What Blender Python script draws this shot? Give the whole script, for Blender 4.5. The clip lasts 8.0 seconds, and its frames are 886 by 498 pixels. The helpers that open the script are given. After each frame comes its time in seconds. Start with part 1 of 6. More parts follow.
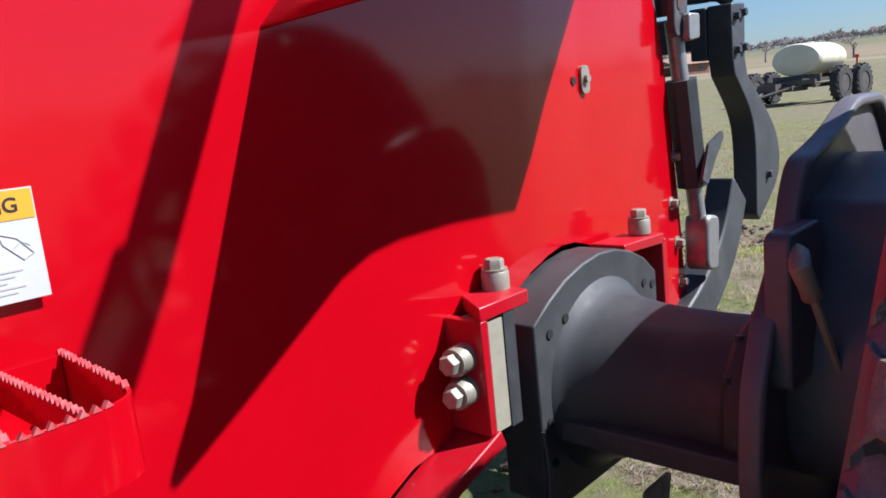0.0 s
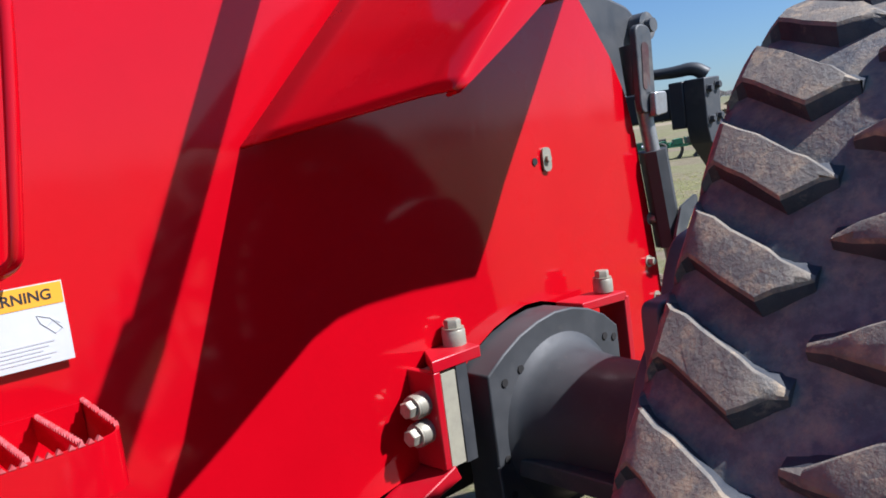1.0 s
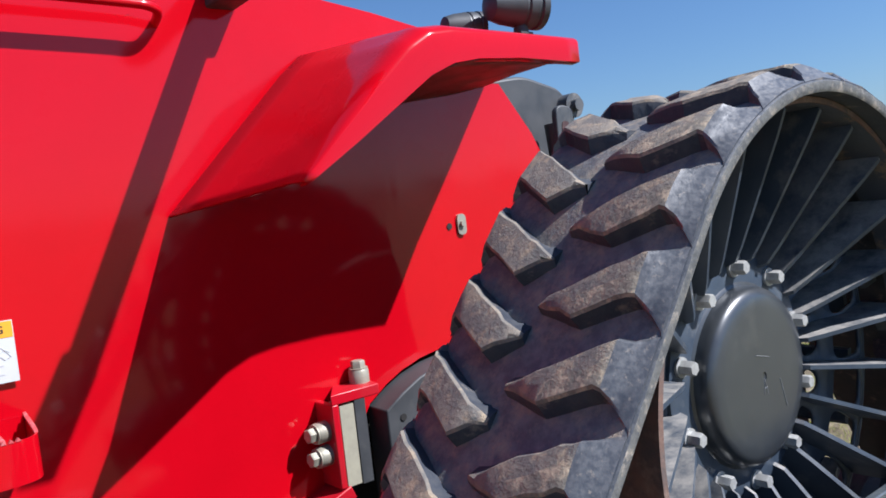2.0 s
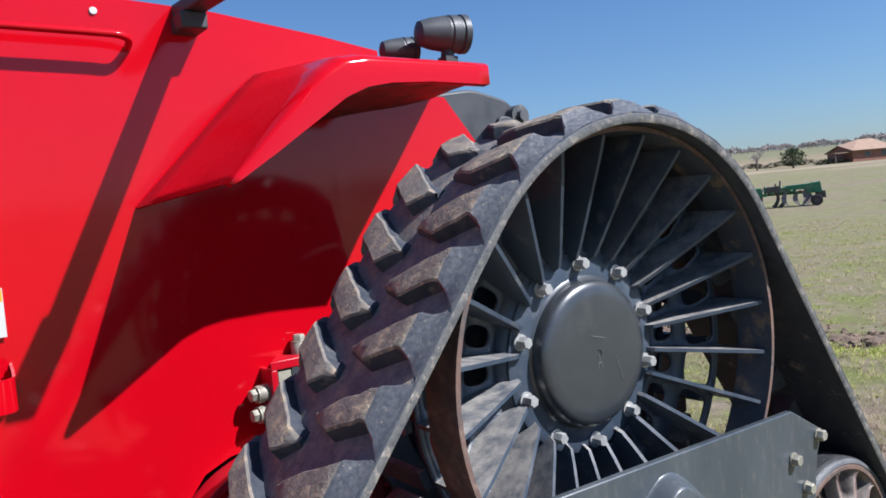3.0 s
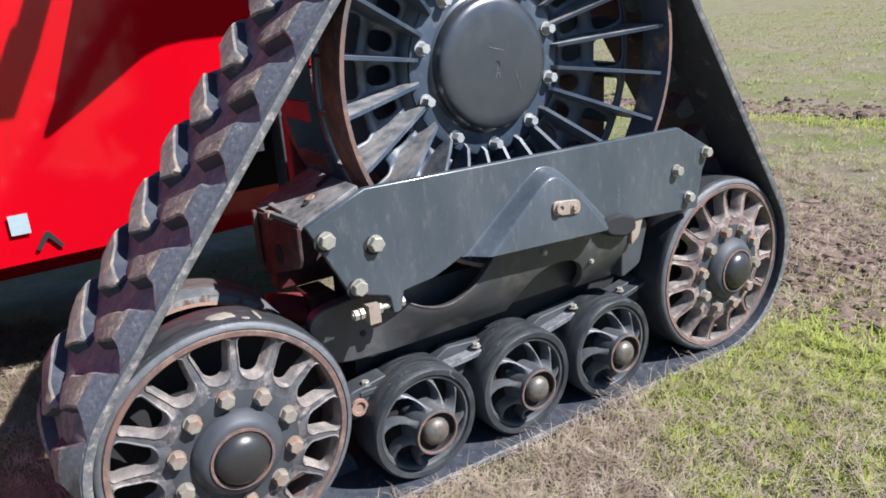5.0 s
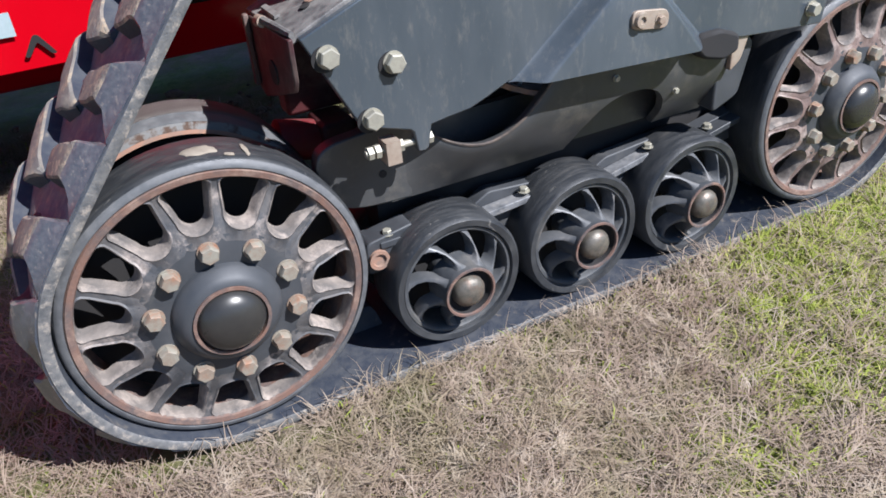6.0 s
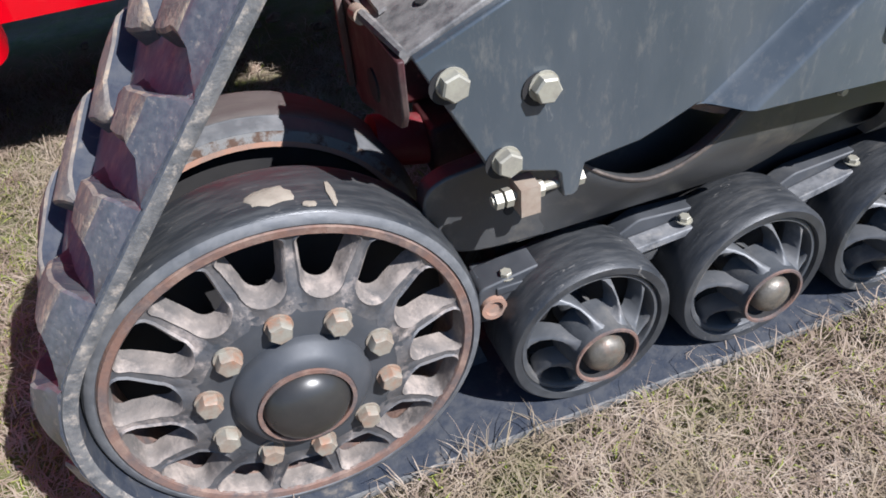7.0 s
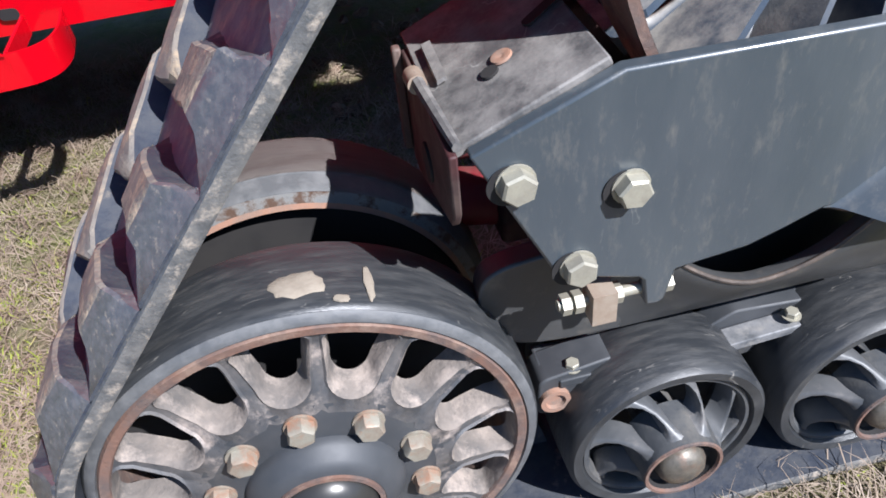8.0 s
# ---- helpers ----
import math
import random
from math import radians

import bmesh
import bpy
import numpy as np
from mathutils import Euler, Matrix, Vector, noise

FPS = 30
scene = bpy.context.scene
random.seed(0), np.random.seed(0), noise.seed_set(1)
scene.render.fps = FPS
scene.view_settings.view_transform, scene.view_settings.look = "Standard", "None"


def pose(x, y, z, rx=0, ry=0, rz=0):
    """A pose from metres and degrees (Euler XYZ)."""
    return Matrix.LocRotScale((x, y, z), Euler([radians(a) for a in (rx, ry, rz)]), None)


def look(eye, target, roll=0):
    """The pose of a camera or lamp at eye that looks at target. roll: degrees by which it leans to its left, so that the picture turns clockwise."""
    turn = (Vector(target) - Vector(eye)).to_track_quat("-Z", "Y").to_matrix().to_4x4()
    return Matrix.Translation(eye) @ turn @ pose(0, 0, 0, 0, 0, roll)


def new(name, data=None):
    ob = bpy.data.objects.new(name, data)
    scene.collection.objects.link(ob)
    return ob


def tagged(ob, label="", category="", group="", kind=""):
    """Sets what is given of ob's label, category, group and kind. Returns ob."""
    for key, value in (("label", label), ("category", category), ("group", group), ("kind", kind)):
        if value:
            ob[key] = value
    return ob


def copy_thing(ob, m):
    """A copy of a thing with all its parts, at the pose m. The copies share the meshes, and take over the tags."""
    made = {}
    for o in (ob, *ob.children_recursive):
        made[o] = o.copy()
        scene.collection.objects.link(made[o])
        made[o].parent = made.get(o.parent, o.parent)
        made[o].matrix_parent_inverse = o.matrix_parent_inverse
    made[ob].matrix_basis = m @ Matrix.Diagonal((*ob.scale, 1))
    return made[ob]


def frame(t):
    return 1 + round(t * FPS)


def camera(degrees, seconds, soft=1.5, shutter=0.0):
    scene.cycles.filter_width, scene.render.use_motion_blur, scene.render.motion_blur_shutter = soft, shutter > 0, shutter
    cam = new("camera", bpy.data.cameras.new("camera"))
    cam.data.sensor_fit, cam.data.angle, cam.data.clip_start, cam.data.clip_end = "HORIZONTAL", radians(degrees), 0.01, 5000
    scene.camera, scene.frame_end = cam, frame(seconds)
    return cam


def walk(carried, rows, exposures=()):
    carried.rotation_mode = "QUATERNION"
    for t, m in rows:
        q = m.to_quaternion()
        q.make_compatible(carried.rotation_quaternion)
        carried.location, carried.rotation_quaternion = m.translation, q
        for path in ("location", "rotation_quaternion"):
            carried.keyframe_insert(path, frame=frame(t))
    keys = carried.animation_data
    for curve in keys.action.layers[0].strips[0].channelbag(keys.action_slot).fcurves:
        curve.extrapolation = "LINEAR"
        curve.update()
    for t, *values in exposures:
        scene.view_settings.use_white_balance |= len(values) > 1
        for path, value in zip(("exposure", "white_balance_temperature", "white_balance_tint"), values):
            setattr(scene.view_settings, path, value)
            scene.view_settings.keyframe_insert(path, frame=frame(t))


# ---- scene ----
cam = camera(60.0, 8.0, soft=1.7)
PATH = [
    (0, (-0.729, 0.346, 1.77), (0.706, 1.691, 1.41), -5.8),
    (0.5, (-0.708, 0.127, 1.842), (0.68, 1.543, 1.581), -7.2),
    (1, (-0.759, -0.135, 1.863), (0.561, 1.349, 1.63), -7.4),
    (1.5, (-0.741, -0.437, 1.892), (0.537, 1.092, 1.728), -7.2),
    (1.7, (-0.689, -0.564, 1.888), (0.576, 0.979, 1.756), -6.9),
    (2.8, (-0.625, -1.29, 1.881), (0.548, 0.328, 1.792), -5.3),
    (3, (-0.586, -1.386, 1.868), (0.575, 0.239, 1.754), -4.9),
    (3.5, (-0.456, -1.645, 1.797), (0.687, -0.016, 1.594), -4.2),
    (4, (-0.468, -1.817, 1.773), (0.647, -0.189, 1.45), -3.9),
    (4.5, (-0.549, -1.909, 1.721), (0.532, -0.288, 1.269), -3.9),
    (5, (-0.473, -1.906, 1.64), (0.526, -0.299, 0.991), -4.1),
    (5.2, (-0.39, -1.888, 1.607), (0.558, -0.29, 0.866), -4.2),
    (6.3, (-0.131, -1.397, 1.488), (0.512, 0.106, 0.336), -5.2),
    (6.5, (-0.119, -1.294, 1.49), (0.481, 0.192, 0.294), -5.3),
    (7, (0.002, -0.958, 1.542), (0.443, 0.5, 0.245), -6.0),
    (7.5, (0.086, -0.758, 1.557), (0.405, 0.695, 0.22), -6.8),
    (8, (0.136, -0.705, 1.553), (0.35, 0.778, 0.228), -7.0),
]
walk(cam, [(t, look(eye, target, roll)) for t, eye, target, roll in PATH], exposures=[(0.0, 0.90, 5800, 12), (1.5, 0.90, 5800, 12), (3.0, 0.86, 5800, 12), (4.0, 0.97, 5800, 12), (5.0, 1.10, 5800, 12), (6.5, 0.98, 5800, 12), (7.25, 1.05, 5800, 12), (8.0, 1.12, 5800, 12)])

# ---- light: clear sky, one sun behind the camera's right shoulder ----
SUN = Vector((0.465, -0.652, 0.844)).normalized()
ELEV = math.asin(SUN.z)
world = bpy.data.worlds.new("sky")
scene.world = world
world.use_nodes = True
wn = world.node_tree
sky = wn.nodes.new("ShaderNodeTexSky")
sky.sky_type = 'NISHITA'
sky.sun_disc = False
sky.sun_elevation = ELEV
sky.sun_rotation = math.atan2(SUN.x, SUN.y)
sky.air_density, sky.dust_density, sky.ozone_density = 1.15, 0.5, 9.0
wn.links.new(sky.outputs[0], wn.nodes["Background"].inputs[0])
wn.nodes["Background"].inputs[1].default_value = 0.062
sun = new("sun", bpy.data.lights.new("sun", 'SUN'))
sun.data.energy, sun.data.angle, sun.data.color = 4.9, radians(0.53), (1.0, 0.955, 0.90)
sun.matrix_world = look(SUN * 50, (0, 0, 0))


# ---- materials ----
def nodes_of(name):
    m = bpy.data.materials.new(name)
    m.use_nodes = True
    t = m.node_tree
    return m, t, t.nodes["Principled BSDF"]


def add(t, kind, **props):
    n = t.nodes.new(kind)
    for k, v in props.items():
        if k in n.inputs:
            n.inputs[k].default_value = v
        else:
            setattr(n, k, v)
    return n


def noise_of(t, co, scale, detail=4.0, rough=0.6):
    n = add(t, "ShaderNodeTexNoise", Scale=scale, Detail=detail, Roughness=rough)
    t.links.new(co, n.inputs["Vector"])
    return n.outputs["Fac"]


def ramp(t, fac, lo, hi):
    n = add(t, "ShaderNodeMapRange")
    n.inputs["From Min"].default_value, n.inputs["From Max"].default_value = lo, hi
    t.links.new(fac, n.inputs["Value"])
    return n.outputs["Result"]


def mixed(t, fac, a, b):
    n = add(t, "ShaderNodeMix", data_type='RGBA')
    for s, v in ((6, a), (7, b)):
        if isinstance(v, tuple):
            n.inputs[s].default_value = (*v, 1)
        else:
            t.links.new(v, n.inputs[s])
    t.links.new(fac, n.inputs[0])
    return n.outputs[2]


def surface(name, base, second, scale=6.0, lo=0.4, hi=0.65, rough=0.5, rough2=None, metal=0.0, dirt=None, dirt_scale=2.5, dirt_lo=0.52, dirt_hi=0.72,
            bump=0.0, bump_scale=120.0, coat=0.0, specular=0.5, stretch=None, veins=None, coat_rough=0.09, settled=None):
    """A surface of two colours in blotches, with larger stains of a third and a fine relief."""
    m, t, p = nodes_of(name)
    co = add(t, "ShaderNodeTexCoord").outputs["Object"]
    geo = add(t, "ShaderNodeNewGeometry").outputs["Position"]
    if stretch:
        mp = add(t, "ShaderNodeMapping")
        mp.inputs["Scale"].default_value = stretch
        t.links.new(geo, mp.inputs["Vector"])
        geo = mp.outputs["Vector"]
    fine = ramp(t, noise_of(t, geo, scale, 6.0, 0.65), lo, hi)
    col = mixed(t, fine, base, second)
    if dirt:
        big = ramp(t, noise_of(t, geo, dirt_scale, 7.0, 0.7), dirt_lo, dirt_hi)
        col = mixed(t, big, col, dirt)
    if settled:
        # dust lying on what faces upwards: (colour, normal z from, to)
        tone, z0, z1 = settled
        up = add(t, "ShaderNodeSeparateXYZ")
        t.links.new(add(t, "ShaderNodeNewGeometry").outputs["Normal"], up.inputs[0])
        cover = add(t, "ShaderNodeMath", operation='MULTIPLY')
        t.links.new(ramp(t, up.outputs[2], z0, z1), cover.inputs[0])
        t.links.new(ramp(t, noise_of(t, geo, 15.0, 6.0, 0.7), 0.30, 0.62), cover.inputs[1])
        col = mixed(t, cover.outputs[0], col, tone)
    if veins:
        # thin wandering scuffs: (colour, scale, width, share)
        pale, vscale, width, share = veins
        line = add(t, "ShaderNodeMath", operation='ABSOLUTE')
        off = add(t, "ShaderNodeMath", operation='SUBTRACT')
        off.inputs[1].default_value = 0.5
        t.links.new(noise_of(t, geo, vscale, 3.0, 0.5), off.inputs[0])
        t.links.new(off.outputs[0], line.inputs[0])
        thin = ramp(t, line.outputs[0], width, width * 0.3)
        where = ramp(t, noise_of(t, geo, vscale * 0.8 + 1.3, 5.0, 0.7), 0.62 - share * 0.2, 0.74 - share * 0.2)
        both = add(t, "ShaderNodeMath", operation='MULTIPLY')
        t.links.new(thin, both.inputs[0])
        t.links.new(where, both.inputs[1])
        col = mixed(t, both.outputs[0], col, pale)
    t.links.new(col, p.inputs["Base Color"])
    p.inputs["Metallic"].default_value = metal
    p.inputs["Specular IOR Level"].default_value = specular
    p.inputs["Coat Weight"].default_value = coat
    p.inputs["Coat Roughness"].default_value = coat_rough
    r = add(t, "ShaderNodeMapRange")
    r.inputs["To Min"].default_value, r.inputs["To Max"].default_value = rough, rough2 if rough2 is not None else min(1.0, rough + 0.2)
    t.links.new(fine, r.inputs["Value"])
    t.links.new(r.outputs["Result"], p.inputs["Roughness"])
    if bump:
        b = add(t, "ShaderNodeBump")
        b.inputs["Strength"].default_value = bump
        b.inputs["Distance"].default_value = 0.004
        t.links.new(noise_of(t, geo, bump_scale, 5.0, 0.7), b.inputs["Height"])
        t.links.new(b.outputs["Normal"], p.inputs["Normal"])
    return m


RED = surface("red_paint", (0.472, 0.0008, 0.0068), (0.446, 0.0008, 0.0062), 3.0, rough=0.26, rough2=0.32, coat=0.75, specular=0.02, dirt=(0.44, 0.0012, 0.008), dirt_scale=1.2, dirt_lo=0.6, dirt_hi=0.8)
CHIPPED = surface("scuffed_red_paint", (0.44, 0.002, 0.012), (0.38, 0.004, 0.012), 6.0, rough=0.34, dirt=(0.52, 0.22, 0.22), dirt_scale=26.0, dirt_lo=0.66, dirt_hi=0.74, bump=0.15)
# dusty body red, dimmed in its colour for the shade behind the wheel
CRIMSON = surface("shade_dimmed_dusty_red", (0.165, 0.003, 0.010), (0.12, 0.008, 0.012), 7.0, rough=0.5, dirt=(0.15, 0.06, 0.05), dirt_scale=7.0, dirt_lo=0.55, dirt_hi=0.75, bump=0.1)
# fender red, darkened in its colour for the shade underneath
RED_UNDER = surface("shaded_dusty_red", (0.20, 0.006, 0.009), (0.13, 0.014, 0.014), 9.0, rough=0.5, dirt=(0.10, 0.05, 0.04), dirt_scale=5.0, bump=0.1)
BLACK = surface("black_paint", (0.036, 0.039, 0.043), (0.052, 0.054, 0.058), 5.0, rough=0.48, dirt=(0.10, 0.095, 0.085), dirt_scale=4.0, dirt_lo=0.56, dirt_hi=0.8, bump=0.05)
PLATE = surface("scuffed_black_paint", (0.046, 0.057, 0.067), (0.064, 0.074, 0.082), 4.0, rough=0.30, coat=0.45, coat_rough=0.16, dirt=(0.118, 0.116, 0.108), dirt_scale=46.0, dirt_lo=0.53, dirt_hi=0.80, bump=0.06, stretch=(1.0, 1.0, 0.35), veins=((0.125, 0.128, 0.126), 22.0, 0.006, 0.25))
CAST = surface("black_casting", (0.046, 0.050, 0.055), (0.068, 0.070, 0.072), 14.0, rough=0.45, dirt=(0.13, 0.12, 0.105), dirt_scale=5.0, bump=0.25, bump_scale=160.0)
CASE = surface("black_gearcase_paint", (0.108, 0.100, 0.116), (0.135, 0.124, 0.136), 8.0, rough=0.34, rough2=0.5, dirt=(0.11, 0.105, 0.105), dirt_scale=14.0, dirt_lo=0.58, dirt_hi=0.80, bump=0.12)
FRAME = surface("black_frame_paint", (0.040, 0.041, 0.042), (0.054, 0.054, 0.053), 7.0, rough=0.36, rough2=0.5, dirt=(0.105, 0.095, 0.080), dirt_scale=9.0, dirt_lo=0.52, dirt_hi=0.74, bump=0.08)
SPOKE = surface("dusty_spoke_paint", (0.070, 0.073, 0.076), (0.10, 0.10, 0.10), 12.0, rough=0.4, dirt=(0.22, 0.20, 0.18), dirt_scale=10.0, dirt_lo=0.52, dirt_hi=0.75)
HUB = surface("black_hub_paint", (0.030, 0.034, 0.040), (0.038, 0.042, 0.046), 7.0, rough=0.33, rough2=0.42, coat=0.8, coat_rough=0.22, dirt=(0.06, 0.062, 0.062), dirt_scale=6.0, dirt_lo=0.6, dirt_hi=0.85)
FIN = surface("dusty_black_casting", (0.036, 0.051, 0.074), (0.052, 0.067, 0.088), 10.0, rough=0.42, rough2=0.55, dirt=(0.16, 0.158, 0.155), dirt_scale=8.0, dirt_lo=0.56, dirt_hi=0.78, bump=0.15, settled=((0.31, 0.290, 0.262), 0.25, 0.75))
LINING = surface("caked_rim_lining", (0.040, 0.050, 0.070), (0.060, 0.066, 0.080), 10.0, rough=0.6, dirt=(0.17, 0.125, 0.088), dirt_scale=9.0, dirt_lo=0.55, dirt_hi=0.64, bump=0.4)
RUBBER = surface("belt_rubber", (0.112, 0.112, 0.118), (0.190, 0.184, 0.178), 30.0, rough=0.6, rough2=0.85, specular=0.3, dirt=(0.29, 0.238, 0.180), dirt_scale=16.0, dirt_lo=0.48, dirt_hi=0.68, bump=0.9, bump_scale=70.0)
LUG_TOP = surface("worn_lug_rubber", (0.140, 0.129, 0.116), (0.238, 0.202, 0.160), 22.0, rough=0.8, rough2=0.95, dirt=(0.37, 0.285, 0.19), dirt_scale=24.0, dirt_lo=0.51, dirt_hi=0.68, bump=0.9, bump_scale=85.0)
BELT_EDGE = surface("worn_belt_edge", (0.066, 0.069, 0.075), (0.108, 0.108, 0.111), 85.0, rough=0.34, rough2=0.50, specular=0.9, dirt=(0.25, 0.215, 0.175), dirt_scale=75.0, dirt_lo=0.58, dirt_hi=0.70, bump=0.22, bump_scale=60.0)
WORN_EDGE = surface("worn_belt_side", (0.145, 0.142, 0.136), (0.066, 0.068, 0.070), 34.0, rough=0.40, rough2=0.7, specular=0.7, dirt=(0.38, 0.325, 0.265), dirt_scale=28.0, dirt_lo=0.52, dirt_hi=0.68, bump=0.5, bump_scale=90.0)
TYRE = surface("wheel_rubber", (0.026, 0.028, 0.031), (0.044, 0.045, 0.046), 9.0, rough=0.33, rough2=0.6, dirt=(0.115, 0.108, 0.098), dirt_scale=5.0, dirt_lo=0.56, dirt_hi=0.84, bump=0.15, stretch=(1.2, 7.0, 1.2), veins=((0.17, 0.16, 0.145), 5.0, 0.010, 0.4))
TYRE_LIP = surface("scuffed_wheel_lip", (0.084, 0.086, 0.089), (0.124, 0.124, 0.124), 26.0, rough=0.5, rough2=0.7, dirt=(0.060, 0.062, 0.064), dirt_scale=14.0, dirt_lo=0.55, dirt_hi=0.75, bump=0.2)
PATCHY = surface("flaking_rim_paint", (0.15, 0.15, 0.145), (0.215, 0.20, 0.18), 20.0, rough=0.6, dirt=(0.075, 0.042, 0.026), dirt_scale=20.0, dirt_lo=0.47, dirt_hi=0.58, bump=0.3)
RUST = surface("rusty_steel", (0.165, 0.092, 0.066), (0.085, 0.072, 0.068), 13.0, rough=0.7, dirt=(0.225, 0.150, 0.112), dirt_scale=20.0, dirt_lo=0.5, dirt_hi=0.66, bump=0.5)
RUST_RED = surface("orange_rust", (0.30, 0.165, 0.11), (0.22, 0.155, 0.12), 30.0, rough=0.85, bump=0.3)
BROWN = surface("rusty_brown_paint", (0.085, 0.036, 0.030), (0.060, 0.038, 0.033), 12.0, rough=0.65, dirt=(0.16, 0.12, 0.10), dirt_scale=9.0, bump=0.2)
RIM = surface("muddy_black_casting", (0.052, 0.053, 0.056), (0.105, 0.095, 0.088), 13.0, rough=0.5, dirt=(0.30, 0.25, 0.215), dirt_scale=11.0, dirt_lo=0.53, dirt_hi=0.66, bump=0.35)
ZINC = surface("zinc_bolt", (0.36, 0.34, 0.27), (0.27, 0.25, 0.20), 25.0, rough=0.42, metal=0.35, dirt=(0.20, 0.15, 0.11), dirt_scale=30.0, dirt_lo=0.6, dirt_hi=0.8, bump=0.1)
RUSTY_BOLT = surface("rusty_bolt", (0.27, 0.25, 0.20), (0.22, 0.165, 0.12), 30.0, rough=0.55, metal=0.2, dirt=(0.30, 0.14, 0.075), dirt_scale=13.0, dirt_lo=0.50, dirt_hi=0.68, bump=0.2)
BRIGHT = surface("clean_plated_bolt", (0.43, 0.43, 0.41), (0.32, 0.31, 0.29), 40.0, rough=0.38, metal=0.3)
STEEL = surface("bright_steel", (0.36, 0.36, 0.35), (0.26, 0.25, 0.24), 20.0, rough=0.42, metal=0.7)
DARK_DOME = surface("oily_black_cap", (0.06, 0.058, 0.054), (0.045, 0.043, 0.040), 12.0, rough=0.26, rough2=0.42, metal=0.5)
DOME = surface("oily_steel_cap", (0.17, 0.15, 0.12), (0.09, 0.082, 0.068), 34.0, rough=0.36, rough2=0.6, metal=0.4, dirt=(0.16, 0.10, 0.07), dirt_scale=26.0, bump=0.3)
BEIGE = surface("primer_spacer", (0.34, 0.32, 0.24), (0.28, 0.26, 0.20), 15.0, rough=0.6)
TAN = surface("tan_plated_steel", (0.33, 0.27, 0.21), (0.25, 0.18, 0.13), 22.0, rough=0.5, metal=0.2)
ORANGE = surface("orange_print", (0.80, 0.36, 0.02), (0.76, 0.34, 0.02), 4.0, rough=0.4)
WHITE = surface("white_print", (0.56, 0.57, 0.56), (0.50, 0.51, 0.50), 6.0, rough=0.4)
TAG = surface("faded_paper", (0.34, 0.41, 0.42), (0.29, 0.37, 0.37), 30.0, rough=0.6)
INK = surface("black_print", (0.015, 0.015, 0.015), (0.02, 0.02, 0.02), 6.0, rough=0.5)
GREY_INK = surface("grey_print", (0.45, 0.45, 0.45), (0.5, 0.5, 0.5), 6.0, rough=0.5)
# near-black for holes and black rubber, and for shade put in as solid pieces
DARK = surface("black_and_shade_fill", (0.012, 0.011, 0.011), (0.02, 0.018, 0.017), 8.0, rough=0.8)
# dusty red with deep shade put into its colour
DARK_RED = surface("shade_dark_red_paint", (0.060, 0.012, 0.013), (0.034, 0.016, 0.016), 9.0, rough=0.55, dirt=(0.12, 0.085, 0.07), dirt_scale=6.0, dirt_lo=0.5, dirt_hi=0.7)
MUD = surface("dried_mud", (0.27, 0.23, 0.18), (0.21, 0.175, 0.135), 20.0, rough=0.95, bump=0.5)

# belt rubber with shade and sky blue put into its colour
LUG_SIDE = surface("shaded_belt_rubber", (0.036, 0.042, 0.056), (0.064, 0.067, 0.074), 24.0, rough=0.55, rough2=0.8, specular=0.25, dirt=(0.18, 0.155, 0.128), dirt_scale=13.0, dirt_lo=0.58, dirt_hi=0.70, bump=0.5, bump_scale=90.0)
SANDY = surface("crumbled_sandy_rubber", (0.150, 0.135, 0.112), (0.255, 0.212, 0.160), 40.0, rough=0.95, dirt=(0.42, 0.33, 0.23), dirt_scale=30.0, dirt_lo=0.50, dirt_hi=0.62, bump=1.0, bump_scale=55.0)
CAKED = surface("caked_mud", (0.092, 0.084, 0.078), (0.21, 0.178, 0.152), 11.0, lo=0.34, hi=0.62, rough=0.85, dirt=(0.33, 0.275, 0.232), dirt_scale=16.0, dirt_lo=0.48, dirt_hi=0.66, bump=0.7, bump_scale=70.0)
LIPWORN = surface("brown_worn_edge", (0.10, 0.075, 0.058), (0.060, 0.050, 0.044), 40.0, rough=0.7, dirt=(0.17, 0.125, 0.095), dirt_scale=24.0)
# pale steel with sunlight on the arms' top edges put into its colour
CAST_LIT = surface("lit_flange_steel", (0.17, 0.17, 0.172), (0.075, 0.078, 0.082), 30.0, rough=0.55, dirt=(0.25, 0.235, 0.215), dirt_scale=18.0)
DUSTY = surface("dust_covered_steel", (0.074, 0.073, 0.072), (0.145, 0.134, 0.125), 30.0, rough=0.55, rough2=0.85, dirt=(0.25, 0.232, 0.212), dirt_scale=9.0, dirt_lo=0.46, dirt_hi=0.68, bump=0.25, veins=((0.30, 0.285, 0.265), 11.0, 0.008, 0.6))


